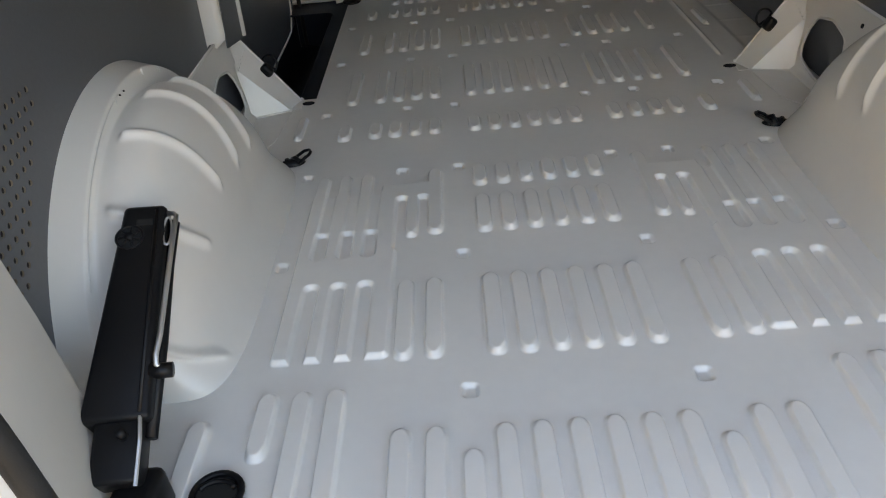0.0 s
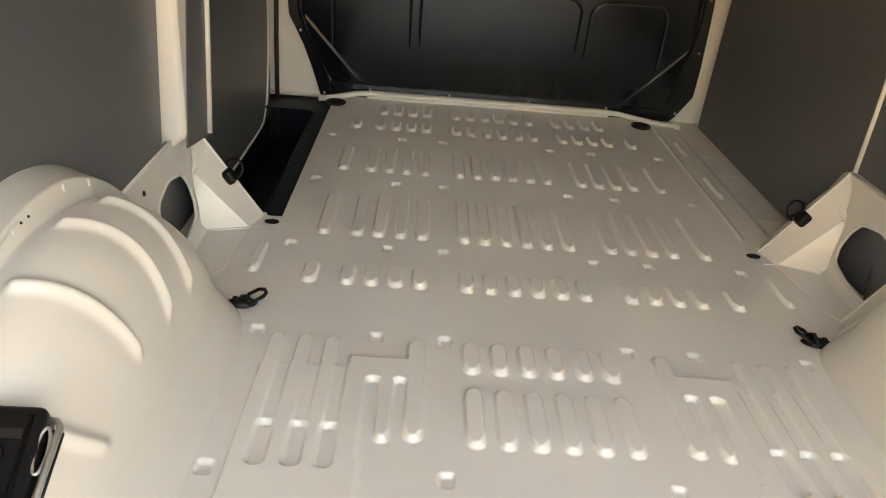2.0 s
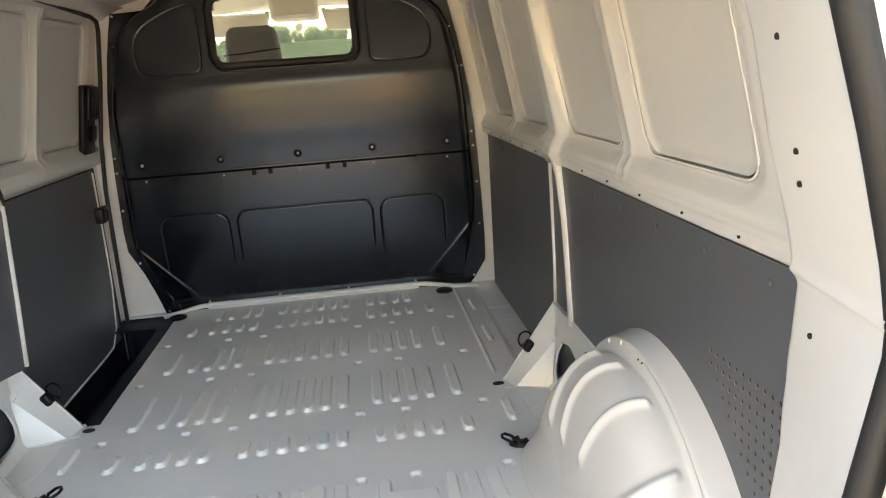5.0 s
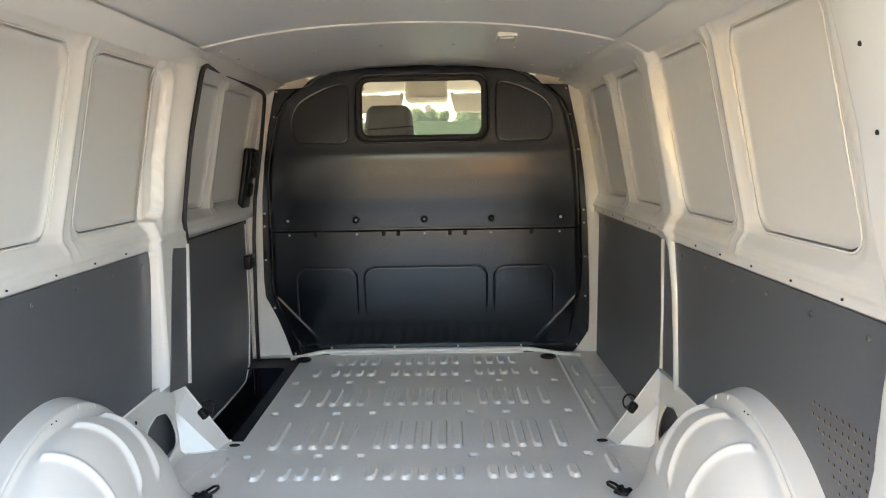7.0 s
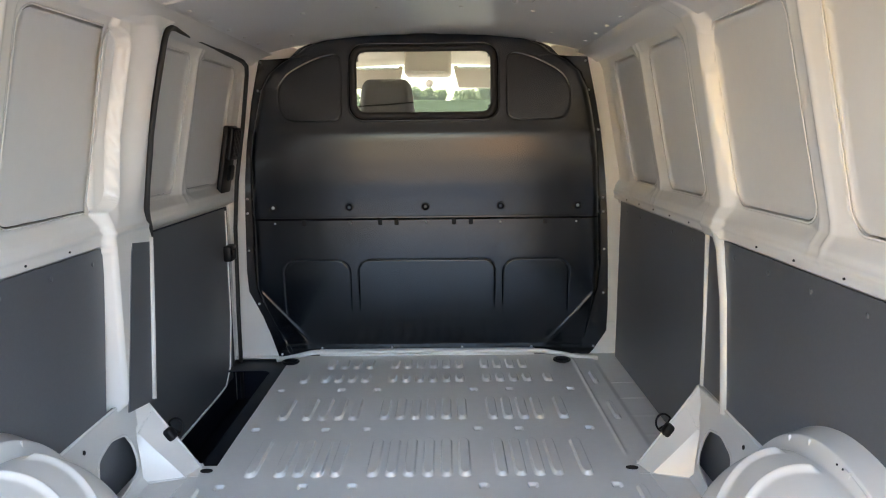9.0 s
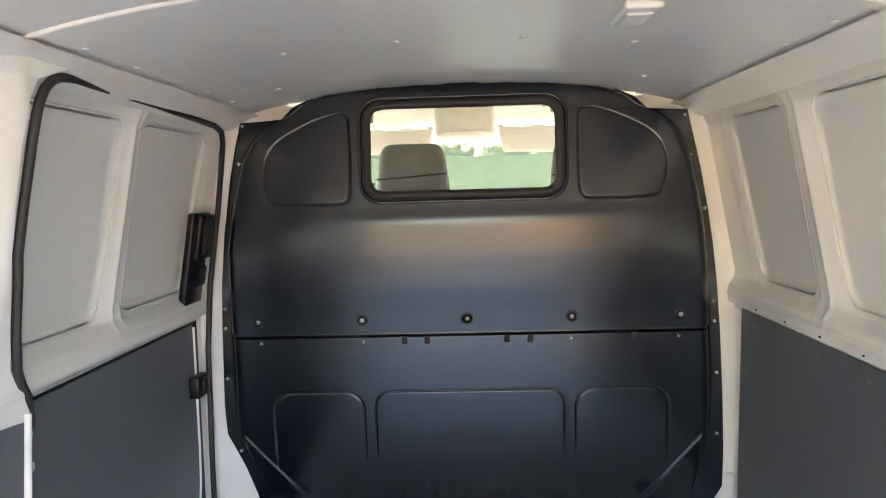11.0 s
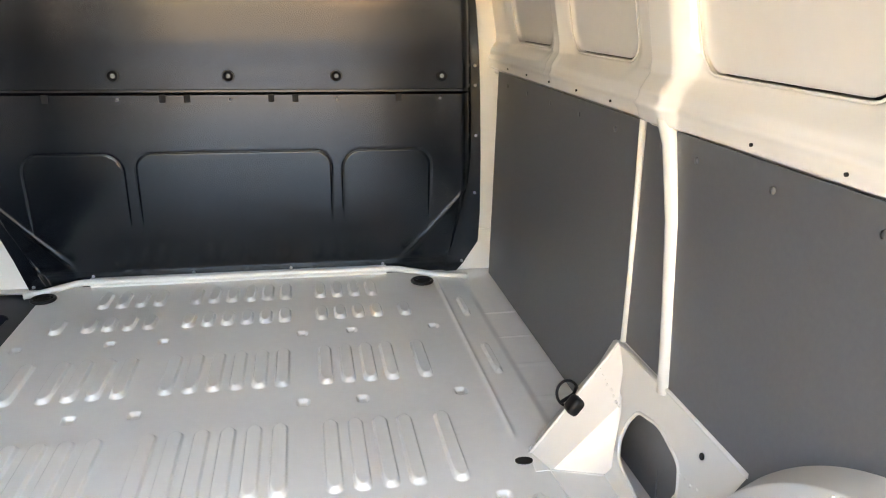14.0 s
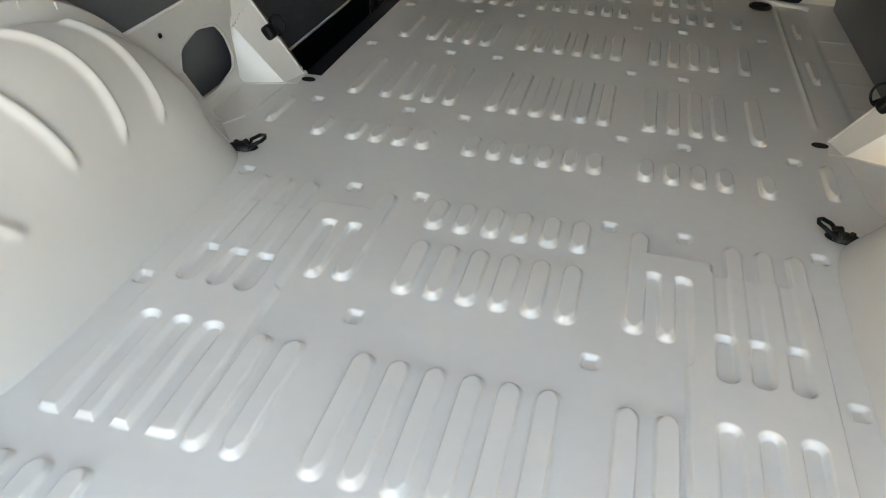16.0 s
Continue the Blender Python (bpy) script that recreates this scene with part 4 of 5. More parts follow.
bulkhead = thing("bulkhead", "black coated steel bulkhead with window and pressed panels", "bulkhead", (0, 2.95, 0), kind="structure")
zs = graded(0.0, 1.424, [(0.455, 0.012, 0.0012), (0.648, 0.014, 0.0014), (0.050, 0.008, 0.002), (1.062, 0.012, 0.0014), (1.346, 0.010, 0.0016)], 0.0042)
zs = np.unique(np.concatenate([zs, [1.328, 1.3285]]))
us = graded(-0.82, 0.82, [(s * x, 0.010, 0.0018) for s in (-1, 1) for x in (0.305, 0.342, 0.353, 0.634, 0.666)] + [(s * 0.765, 0.05, 0.0028) for s in (-1, 1)], 0.006)
Us, Zs = np.meshgrid(us, zs)
# widthwise lines run straight up the middle and close in towards the edges
_h = bulk_half(Us, Zs)
_c = np.minimum(0.5, 0.6 * _h)
Xs = np.where(np.abs(Us) < _c, Us, np.sign(Us) * (_c + (np.abs(Us) - _c) * (_h - _c) / (0.82 - _c)))
Ys = bulk_y(Xs, Zs)
Pb = np.stack([Xs, Ys, Zs], -1)
cx, cz = (Xs[:-1, :-1] + Xs[1:, 1:]) / 2, (Zs[:-1, :-1] + Zs[1:, 1:]) / 2
WX, WZ, WHX, WHZ, WR = -0.001, 1.222, 0.292, 0.134, 0.045
sheet("panel", Pb, M_BULK, bulkhead, keep=rr_sdf(cx, cz, WX, WZ, WHX, WHZ, WR) > -0.002)
back = Pb[::4, ::4].copy()
back[..., 1] += 0.03
bx, bz = (back[:-1, :-1, 0] + back[1:, 1:, 0]) / 2, (back[:-1, :-1, 2] + back[1:, 1:, 2]) / 2
sheet("back_panel", back, M_HEADLINER, bulkhead, keep=rr_sdf(bx, bz, WX, WZ, WHX, WHZ, WR) > -0.006, flip=True)
lp = rr_loop(WX, WZ, WHX + 0.006, WHZ + 0.006, WR + 0.006)
part("window_rubber", tube([(x, float(bulk_profile(z)) - 0.002, z) for x, z in lp], 0.015, 10, True), M_RUBBER, bulkhead, "black rubber window surround", smooth=True)
lp2 = rr_loop(WX, WZ, WHX + 0.026, WHZ + 0.026, WR + 0.02)
part("window_bead", tube([(x, float(bulk_profile(z)) - 0.001, z) for x, z in lp2], 0.006, 8, True), M_BULK, bulkhead, smooth=True)
pane = part("pane", plate([(WX - WHX, 2.872, WZ - WHZ), (WX + WHX, 2.872, WZ - WHZ), (WX + WHX, 2.892, WZ + WHZ), (WX - WHX, 2.892, WZ + WHZ)], 0.004), M_PANE, bulkhead, "clear window pane")
pane.visible_shadow = False


def screw(at, axis=(0, -1, 0), r=0.006, ring=0.0):
    if ring:
        part("bolt_cup", cyl(at, ring, 0.003, axis, 20), M_BLACK, bulkhead, smooth=True)
        part("bolt_rim", tube([(at[0] + ring * math.cos(a), at[1] - 0.002, at[2] + ring * math.sin(a)) for a in np.linspace(0, 2 * math.pi, 20, endpoint=False)], 0.0028, 6, True), M_BULK, bulkhead, smooth=True)
    part("screw", cyl((at[0], at[1] - 0.003, at[2]), r, 0.006, axis, 12, r * 0.8), M_STEEL, bulkhead, "bright steel screw head", smooth=True)


for x in (-0.664, -0.332, 0.0, 0.327, 0.662):
    screw((x, 2.872, 0.693), r=0.0075, ring=0.0165)
    screw((x * 0.998, 2.891, 0.621), r=0.005)
for x in (-0.487, -0.166, 0.157, 0.476):
    screw((x, 2.966, 0.036), r=0.0055)
for x in (-0.535, -0.201, -0.129, 0.124, 0.198, 0.524):
    part("slot", box((x - 0.009, 2.886, 0.612), (x + 0.009, 2.893, 0.636), 0.001), M_DARK, bulkhead)
FLANGE_SCREWS = [(-0.710, 1.317), (-0.727, 1.197), (-0.796, 0.726), (-0.798, 0.662), (-0.800, 0.494), (-0.765, 0.250), (-0.670, 0.012)]
FLANGE_SCREWS += [(0.700, 1.310), (0.716, 1.186), (0.761, 1.016), (0.788, 0.719), (0.791, 0.655), (0.798, 0.487), (0.799, 0.287), (0.758, 0.039)]
for x, z in FLANGE_SCREWS:
    screw((x, 2.953, z), r=0.0055)
for s in (-1, 1):
    screw((s * 0.478, 2.900, 1.392), r=0.0055)

bulkhead.location.y, bulkhead.scale = 2.938, (0.992, 1.0, 0.9955)


# ---------------- sliding door ----------------
door = thing("sliding_door", "closed sliding side door, white frame with dark grey board", "door", (-0.87, 2.4, -0.2))
D_BLANKS = [(1.64, 2.286, 1.64, 2.312), (2.405, 2.806, 2.400, 2.854)]
ys, zs = np.linspace(1.60, 2.985, 290), np.concatenate([np.linspace(-0.20, 0.66, 20), np.linspace(0.672, 1.36, 170)])
Yd, Zd = np.meshgrid(ys, zs)
xd = wall_base(Zd) + np.interp(Zd, [0.70, 0.72], [0.022, 0.010])
for q in D_BLANKS:
    d = blank_sdf(Yd, Zd, q, 0.045)
    xd = xd + 0.010 * ss(0.04, 0.0, d) + 0.04 * ss(0.003, -0.001, d)
xd = xd - 0.010 * np.exp(-((Zd - 0.735) / 0.02) ** 2)
_k = np.clip((Zd - BLANK_Z + BLANK_HZ) / (2 * BLANK_HZ), 0, 1)
_a = D_BLANKS[0][1] + (D_BLANKS[0][3] - D_BLANKS[0][1]) * _k
_b = D_BLANKS[1][0] + (D_BLANKS[1][2] - D_BLANKS[1][0]) * _k
xd = xd - (0.006 * np.exp(-((Yd - _a * 0.6 - _b * 0.4) / 0.010) ** 2) + 0.003 * np.exp(-((Yd - _a * 0.2 - _b * 0.8) / 0.006) ** 2)) * ss(0.74, 0.80, Zd) * ss(1.34, 1.29, Zd)
sheet("door_frame", np.stack([-xd, Yd, Zd], -1), M_PAINT, door, flip=True)
for q in D_BLANKS:
    blank(door, -1, q, 0.045, 0.008)
part("kick_panel", box((-0.8765, 1.80, -0.195), (-0.8735, 2.905, 0.695), 0.001), M_WELL, door, "black plastic backing round the board")
part("board", box((-0.872, 1.80, -0.068), (-0.867, 2.852, 0.690), 0.0015), M_BOARD, door, "dark grey hardboard")
part("board_edge", tube([(-0.866, 2.856, 0.68), (-0.866, 2.856, 0.30), (-0.866, 2.848, 0.18), (-0.866, 2.807, 0.0), (-0.866, 2.734, -0.066), (-0.866, 2.62, -0.072), (-0.866, 1.82, -0.072)], 0.0045, 8), M_PAINT, door, "thin white bead along the board", smooth=True)
# latch cover lying on the leaning frame, with a ribbed grip
lean = Matrix.Translation((-0.868, 2.84, 0.755)) @ Matrix.Rotation(math.atan2(0.040, 0.235), 4, "Y")
part("latch_cover", box((-0.006, -0.086, 0.0), (0.018, 0.054, 0.292), 0.008, lean, 3), M_BLACK, door, "black plastic door latch cover", smooth=True)
grip = part("latch_grip", box((0.014, -0.066, 0.150), (0.034, 0.050, 0.288), 0.008, lean, 3), M_BLACK, door, smooth=True)
for k in range(4):
    part("rib", box((0.032, -0.038 + 0.022 * k, 0.165), (0.038, -0.026 + 0.022 * k, 0.276), 0.002, lean), M_BLACK, grip, smooth=True)
part("latch_knob", box((0.014, -0.030, 0.060), (0.030, 0.040, 0.128), 0.010, lean, 3), M_BLACK, door, smooth=True)
bm = bmesh.new()
add_box(bm, (-0.862, 2.78, 0.468), (-0.828, 2.868, 0.535), 0.006)
add_box(bm, (-0.834, 2.80, 0.48), (-0.816, 2.83, 0.523), 0.004)
part("check_stop", bm, M_BLACK, door, "small black door stop", smooth=True)
for z in (0.635, 0.570):
    part("buffer", cyl((-0.862, 1.95, z), 0.010, 0.02, (1, 0, 0), 14), M_STEEL, door, "bright round striker", smooth=True)
# rubber round the door opening
pts = [(-0.814, 1.893, 0.67), (-0.810, 1.884, 0.73), (-0.803, 1.856, 0.76), (-0.797, 1.838, 0.79), (-0.784, 1.822, 0.86), (-0.765, 1.808, 0.95), (-0.755, 1.798, 1.0)]
pts += [(-0.738, 1.800, 1.094), (-0.714, 1.794, 1.19), (-0.704, 1.796, 1.236), (-0.701, 1.804, 1.262), (-0.701, 1.822, 1.285), (-0.704, 1.850, 1.302), (-0.710, 1.892, 1.314), (-0.722, 1.971, 1.322)]
pts += [(-0.735, 2.133, 1.320), (-0.738, 2.40, 1.316), (-0.738, 2.78, 1.300), (-0.742, 2.85, 1.287), (-0.752, 2.888, 1.255)]
pts += [(-0.782, 2.900, 1.05), (-0.822, 2.900, 0.80), (-0.838, 2.900, 0.60), (-0.844, 2.900, 0.2), (-0.844, 2.900, -0.18)]
seal = part("door_seal", tube(pts, 0.0088, 10), M_RUBBER, smooth=True)
tagged(seal, "black rubber seal round the sliding door opening", "seal", kind="structure")
y, k = np.meshgrid(np.linspace(1.80, 2.99, 30), np.linspace(0, 1, 6))
ob = sheet("door_header", np.stack([-(0.70 + 0.05 * k), y, 1.352 - 0.045 * k], -1), M_PAINT, flip=True)
tagged(ob, "white painted header over the sliding door", "header", kind="structure")


# ---------------- jack beside the left wheel arch ----------------
jack = thing("vehicle_jack", "folded black vehicle jack with steel crank beside the wheel arch", "jack", (-0.67, 0.45, 0.0))
jb, jt = Vector((-0.678, 0.318, 0.146)), Vector((-0.703, 0.640, 0.306))
ju = (jt - jb).normalized()
jw = Vector((0.088, 0.010, -0.008))
jw = (jw - ju * jw.dot(ju)).normalized()
jn = jw.cross(ju)
JM = Matrix((jw, ju, jn)).transposed().to_4x4()
JM.translation = jb
JL = (jt - jb).length
bm = bmesh.new()
add_box(bm, (-0.053, 0.0, -0.052), (0.044, JL, 0.0), 0.009, JM, 3)
JI = JM.inverted()
for vert in bm.verts:
    q = JI @ vert.co
    if q.x < 0:
        q.x += 0.030 * float(ss(JL - 0.060, JL - 0.005, q.y))
        vert.co = JM @ q
part("cover", bm, M_BLACK, jack, "satin black pressed steel cover with a slanted corner", smooth=True)
part("cover_fold", tube([JM @ Vector((0.030, 0.01, -0.001)), JM @ Vector((0.030, JL - 0.012, -0.001))], 0.0035, 8), M_BLACK, jack, smooth=True)
PC = Vector((-0.008, JL - 0.062, 0.0))
part("pivot_recess", cyl(JM @ (PC + Vector((0, 0, 0.0005))), 0.022, 0.002, jn, 28), M_DARK, jack)
bm = bmesh.new()
add_tube(bm, [JM @ (PC + Vector((0.0205 * math.cos(a), 0.0205 * math.sin(a), 0.002))) for a in np.linspace(0, 2 * math.pi, 28, endpoint=False)], 0.0022, 6, True)
part("pivot_rim", bm, M_BLACK, jack, smooth=True)
bm = bmesh.new()
add_cyl(bm, JM @ (PC + Vector((0, 0, 0.003))), 0.0065, 0.007, jn, 14)
for k in range(7):
    a = 2 * math.pi * k / 7 + 0.3
    add_tube(bm, [JM @ (PC + Vector((r * math.cos(a + 0.3 * r / 0.017), r * math.sin(a + 0.3 * r / 0.017), 0.0035 - 0.08 * (r - 0.006)))) for r in (0.005, 0.011, 0.017)], 0.0019, 6)
part("pivot_bolt", bm, M_BLACK, jack, "black splined pivot bolt", smooth=True)
part("pivot_slot", box((0.000, JL - 0.040, -0.001), (0.026, JL - 0.028, 0.0012), 0.001, JM), M_DARK, jack)
part("lug", tube([JM @ Vector((0.0475 + 0.0065 * math.cos(a), JL - 0.050 + 0.026 * math.sin(a), -0.006)) for a in np.linspace(0, 2 * math.pi, 22, endpoint=False)], 0.0021, 8, True), M_STEEL, jack, "steel lug with a long eye", smooth=True)
rod = [(0.040, JL - 0.012, -0.012), (0.054, JL - 0.014, -0.010), (0.060, JL - 0.022, -0.006), (0.058, JL - 0.08, 0.0), (0.052, JL * 0.34, 0.006), (0.048, JL * 0.25, 0.006), (0.049, JL * 0.215, 0.002), (0.056, JL * 0.205, -0.004)]
part("crank", tube([JM @ Vector(p) for p in rod], 0.0042, 8), M_STEEL, jack, "bright bent steel crank rod", smooth=True)
rod = [(0.050, JL - 0.02, -0.03), (0.046, JL - 0.10, -0.03), (0.044, JL * 0.35, -0.034), (0.040, -0.02, -0.03)]
part("lift_arm", tube([JM @ Vector(p) for p in rod], 0.010, 8), M_BLACK, jack, smooth=True)
part("crank_knob", cyl(JM @ Vector((0.054, JL * 0.20, -0.008)), 0.0115, 0.032, jw, 16), M_BLACK, jack, "round black knob", smooth=True)
bm = bmesh.new()
add_box(bm, (-0.034, -0.085, -0.055), (0.034, 0.012, -0.008), 0.007, JM, 3)
part("screw_housing", bm, M_BLACK, jack, "glossy black jack head", smooth=True)
part("spindle", cyl(JM @ Vector((0.008, -0.02, -0.006)), 0.007, 0.03, jn, 12), M_BLACK, jack, smooth=True)
bm = box((-0.69, 0.21, 0.0), (-0.625, 0.30, 0.075), 0.012, segs=3)
part("foot", bm, M_BLACK, jack, "black jack foot on the floor", smooth=True)
part("strap", tube([JM @ Vector((0.030, -0.09, -0.01)), JM @ Vector((0.034, -0.03, 0.0)), JM @ Vector((0.030, 0.008, -0.004))], 0.003, 6), M_STEEL, jack)

# ---------------- cab ----------------
def cab_seat(x, w, label, shift=0.0):
    ob = thing("cab_seat", label, "seat", (x, 3.4, 0.3))
    bm = bmesh.new()
    add_box(bm, (x - w / 2, 3.32, 0.35), (x + w / 2, 3.46, 1.04), 0.05, segs=4)
    part("backrest", bm, M_FABRIC, ob, smooth=True)
    bm = bmesh.new()
    add_box(bm, (x + shift - 0.142, 3.34, 1.02), (x + shift + 0.142, 3.45, 1.266), 0.048, segs=6)
    for v in bm.verts:
        v.co.x = x + shift + (v.co.x - x - shift) * (1 - 0.16 * ss(1.10, 1.27, v.co.z))
    part("headrest", bm, M_FABRIC, ob, smooth=True)
    part("seam", tube([(x + shift - 0.134, 3.338, 1.135), (x + shift, 3.337, 1.142), (x + shift + 0.134, 3.338, 1.152)], 0.003, 6), M_DARK, ob)
    part("cushion", box((x - w / 2, 3.44, 0.25), (x + w / 2, 3.95, 0.42), 0.05, segs=3), M_FABRIC, ob, smooth=True)


cab_seat(-0.22, 0.85, "grey fabric double passenger seat with headrest", 0.022)
cab_seat(0.455, 0.50, "grey fabric driver seat with headrest")
x, y = np.meshgrid(np.linspace(-0.78, 0.78, 20), np.linspace(2.99, 3.98, 14))
z = 1.44 - 0.05 * (x / 0.78) ** 2 - 0.05 * ss(3.6, 3.98, y)
ob = sheet("cab_headliner", np.stack([x, y, z], -1), M_HEADLINER, flip=True)
tagged(ob, "cream fabric cab headliner", "headliner", kind="structure")
for s in (-1, 1):
    v = thing("sun_visor", "folded cream sun visor above the windscreen", "sun visor", (s * 0.4, 3.86, 1.38), "sun visors")
    flap = box((s * 0.375 - 0.235, 3.80, 1.235), (s * 0.375 + 0.235, 3.825, 1.352), 0.012, segs=3)
    for vert in flap.verts:
        # inner end slants, lower edge drops a little outwards
        if vert.co.z < 1.29:
            vert.co.x += s * 0.020 * ss(0.20, 0.14, abs(vert.co.x))
            vert.co.z += 0.012 - 0.03 * (abs(vert.co.x) - 0.15) * (s > 0)
    part("flap", flap, M_HEADLINER, v, smooth=True)
    part("rod", tube([(s * 0.13, 3.812, 1.355), (s * 0.60, 3.812, 1.355)], 0.0022, 6), M_FABRIC, v, "thin grey visor rod", smooth=True)
    part("clip", box((s * 0.150 - 0.011, 3.796, 1.347), (s * 0.150 + 0.011, 3.820, 1.364), 0.004), M_HEADLINER, v)
con = thing("overhead_console", "cream overhead lamp console in the cab", "console", (0, 3.75, 1.4))
bm = box((-0.124, 3.66, 1.305), (0.124, 3.86, 1.45), 0.022, segs=4)
part("housing", bm, M_HEADLINER, con, smooth=True)
part("lens", box((-0.088, 3.656, 1.322), (0.088, 3.664, 1.331), 0.003), M_SKIN, con, "slim lamp lens")
mir = thing("rear_mirror_mount", "small grey mirror base on the windscreen", "mirror", (0, 3.95, 1.29))
part("disc", cyl((0.0, 3.97, 1.285), 0.022, 0.02, (0, 1, 0.4), 20), M_CEIL, mir, smooth=True)

# ---------------- van shell ----------------
shell = thing("van_body", "white panel van with rear doors swung open", "van", (0, 2.0, -0.3))
for s in (-1, 1):
    y, z = np.meshgrid(np.concatenate([np.linspace(0.085, 0.35, 14), np.linspace(0.45, 3.20, 30)]), np.linspace(-0.32, 1.50, 30))
    x = np.interp(z, [-0.32, 0.2, 0.75, 1.0, 1.35, 1.44, 1.50], [0.925, 0.940, 0.925, 0.885, 0.815, 0.77, 0.66])
    # the corner rounds off towards the door jamb
    jx = np.where(z > 1.34, x - 0.10, seal_x(np.clip(z, 0.3, 1.3)) + 0.073)
    x = jx + (x - jx) * (1 - (1 - np.clip((y - 0.10) / 0.32, 0, 1)) ** 1.15)
    sheet("side_skin", np.stack([s * x, y, z], -1), M_PAINT, shell, flip=s < 0)
    # cab side below its window, and door pillar
    y, z = np.meshgrid(np.linspace(3.20, 5.0, 24), np.linspace(-0.32, 0.72, 16))
    x = 0.955 - 0.20 * ss(4.2, 5.0, y) * 1.0
    sheet("cab_side", np.stack([s * x, y, z], -1), M_PAINT, shell, flip=s < 0)
    y, z = np.meshgrid(np.linspace(3.20, 3.55, 6), np.linspace(0.70, 1.50, 10))
    x = np.interp(z, [0.70, 1.35, 1.44, 1.50], [0.955, 0.86, 0.80, 0.66])
    sheet("cab_pillar", np.stack([s * x, y, z], -1), M_HEADLINER, shell, flip=s < 0)
    part("screen_pillar", tube([(s * 0.84, 4.68, 0.70), (s * 0.79, 4.34, 1.06), (s * 0.72, 3.98, 1.43)], 0.035, 10), M_PAINT, shell, smooth=True)
    # jamb outside the door seal
    z = np.linspace(0.0, 1.30, 40)
    k, zz = np.meshgrid(np.linspace(0, 1, 6), z)
    sx = seal_x(zz)
    P = np.stack([s * (sx + 0.018 + 0.055 * k), 0.135 - 0.05 * k + 0.02 * k ** 3, zz], -1)
    sheet("jamb", P, M_PAINT, shell, flip=s > 0)
    part("jamb_side", box((s * 0.85 - 0.11, 0.052, -0.3), (s * 0.85 + 0.10, 0.10, 0.03), 0.01), M_PAINT, shell)
    # seal along the rear opening
    lp = [(s * (float(seal_x(np.array(q))) + 0.012), 0.142, q) for q in np.linspace(0.02, 1.29, 40)]
    lp = [(s * 0.40, 0.115, 0.006), (s * 0.60, 0.13, 0.008)] + lp
    part("rear_seal", tube(lp, 0.017, 10), M_RUBBER, shell, "black rubber rear door seal", smooth=True)
    hx = s * 0.764
    part("hinge_plate", box((hx - 0.024, 0.080, 0.728), (hx + 0.030, 0.100, 0.832), 0.006), M_BLACK, shell, "black door check plate with bolts")
    for dx, z0 in ((-0.006, 0.815), (-0.016, 0.790), (-0.012, 0.746)):
        part("bolt", cyl((hx + s * dx, 0.078, z0), 0.0058, 0.008, (0, 1, 0), 8), M_BOARD, shell)
    part("check_strap", box((hx - 0.012, -0.10, 0.772), (hx + 0.012, 0.084, 0.786), 0.003), M_BLACK, shell, "black door check strap")
    pts = [(0.716, 0.895), (0.722, 0.912), (0.748, 0.918), (0.776, 0.905), (0.776, 0.848), (0.745, 0.842), (0.724, 0.852), (0.714, 0.874)]
    part("hinge", plate([(s * a, 0.078, b) for a, b in (pts if s > 0 else pts[::-1])], 0.02), M_PAINT, shell)
    for a, b in ((0.738, 0.902), (0.724, 0.880), (0.739, 0.858)):
        part("bolt", cyl((s * a, 0.076, b), 0.0075, 0.010, (0, 1, 0), 14, 0.006), M_PAINT, shell, smooth=True)
    part("tail_lamp", box((s * 0.835 - 0.095, 0.035, 0.20), (s * 0.835 + 0.085, 0.105, 0.712), 0.018, segs=3), M_LAMP, shell, "dark smoked tail lamp housing", smooth=True)
    part("buffer", box((s * 0.752 - 0.020, 0.02, 0.53), (s * 0.752 + 0.020, 0.11, 0.650), 0.012, segs=3), M_BLACK, shell, "black rubber door buffer", smooth=True)
    # wheels
    for yy in (0.935, 4.05):
        wob = thing("wheel", "black tyre with silver steel rim", "wheel", (s * 0.86, yy, -0.25), "van wheels")
        part("tyre", cyl((s * 0.86, yy, -0.26), 0.335, 0.21, (1, 0, 0), 36), M_RUBBER, wob, smooth=True)
        part("rim", cyl((s * 0.955, yy, -0.26), 0.20, 0.04, (1, 0, 0), 28), M_STEEL, wob)
    # rear door, swung out a little past square to the body
    dd = thing("rear_door", "white rear door swung open square to the van", "rear door", (s * 0.865, 0.03, 0.0), "rear doors")
    turn = Matrix.Translation((s * 0.865, 0.03, 0)) @ Matrix.Rotation(radians(-3 if s < 0 else 34), 4, "Z")
    part("panel", box((-0.025, -0.74, -0.05), (0.025, -0.01, 1.33), 0.02, turn, 3), M_PAINT, dd, smooth=True)
    part("inner_board", box((-s * 0.030 - 0.003, -0.68, 0.05), (-s * 0.030 + 0.003, -0.07, 0.66), 0.001, turn), M_BOARD, dd, "dark grey inner door board")
    part("seal", tube([turn @ Vector((-s * 0.030, a, b)) for a, b in rr_loop(-0.375, 0.64, 0.345, 0.66, 0.08)], 0.010, 8, True), M_RUBBER, dd, smooth=True)
part("roof_skin", box((-0.72, 0.04, 1.475), (0.72, 3.98, 1.50), 0.01), M_PAINT, shell)
part("sill_step", box((-0.80, -0.02, -0.10), (0.80, 0.07, 0.0), 0.012, segs=3), M_FLOOR, shell, smooth=True)
part("bumper", box((-0.95, -0.14, -0.36), (0.95, 0.06, -0.09), 0.04, segs=3), M_BLACK, shell, "dark grey plastic rear bumper", smooth=True)
part("under_floor", box((-0.94, 0.06, -0.34), (0.94, 4.9, -0.22), 0.01), M_BLACK, shell)
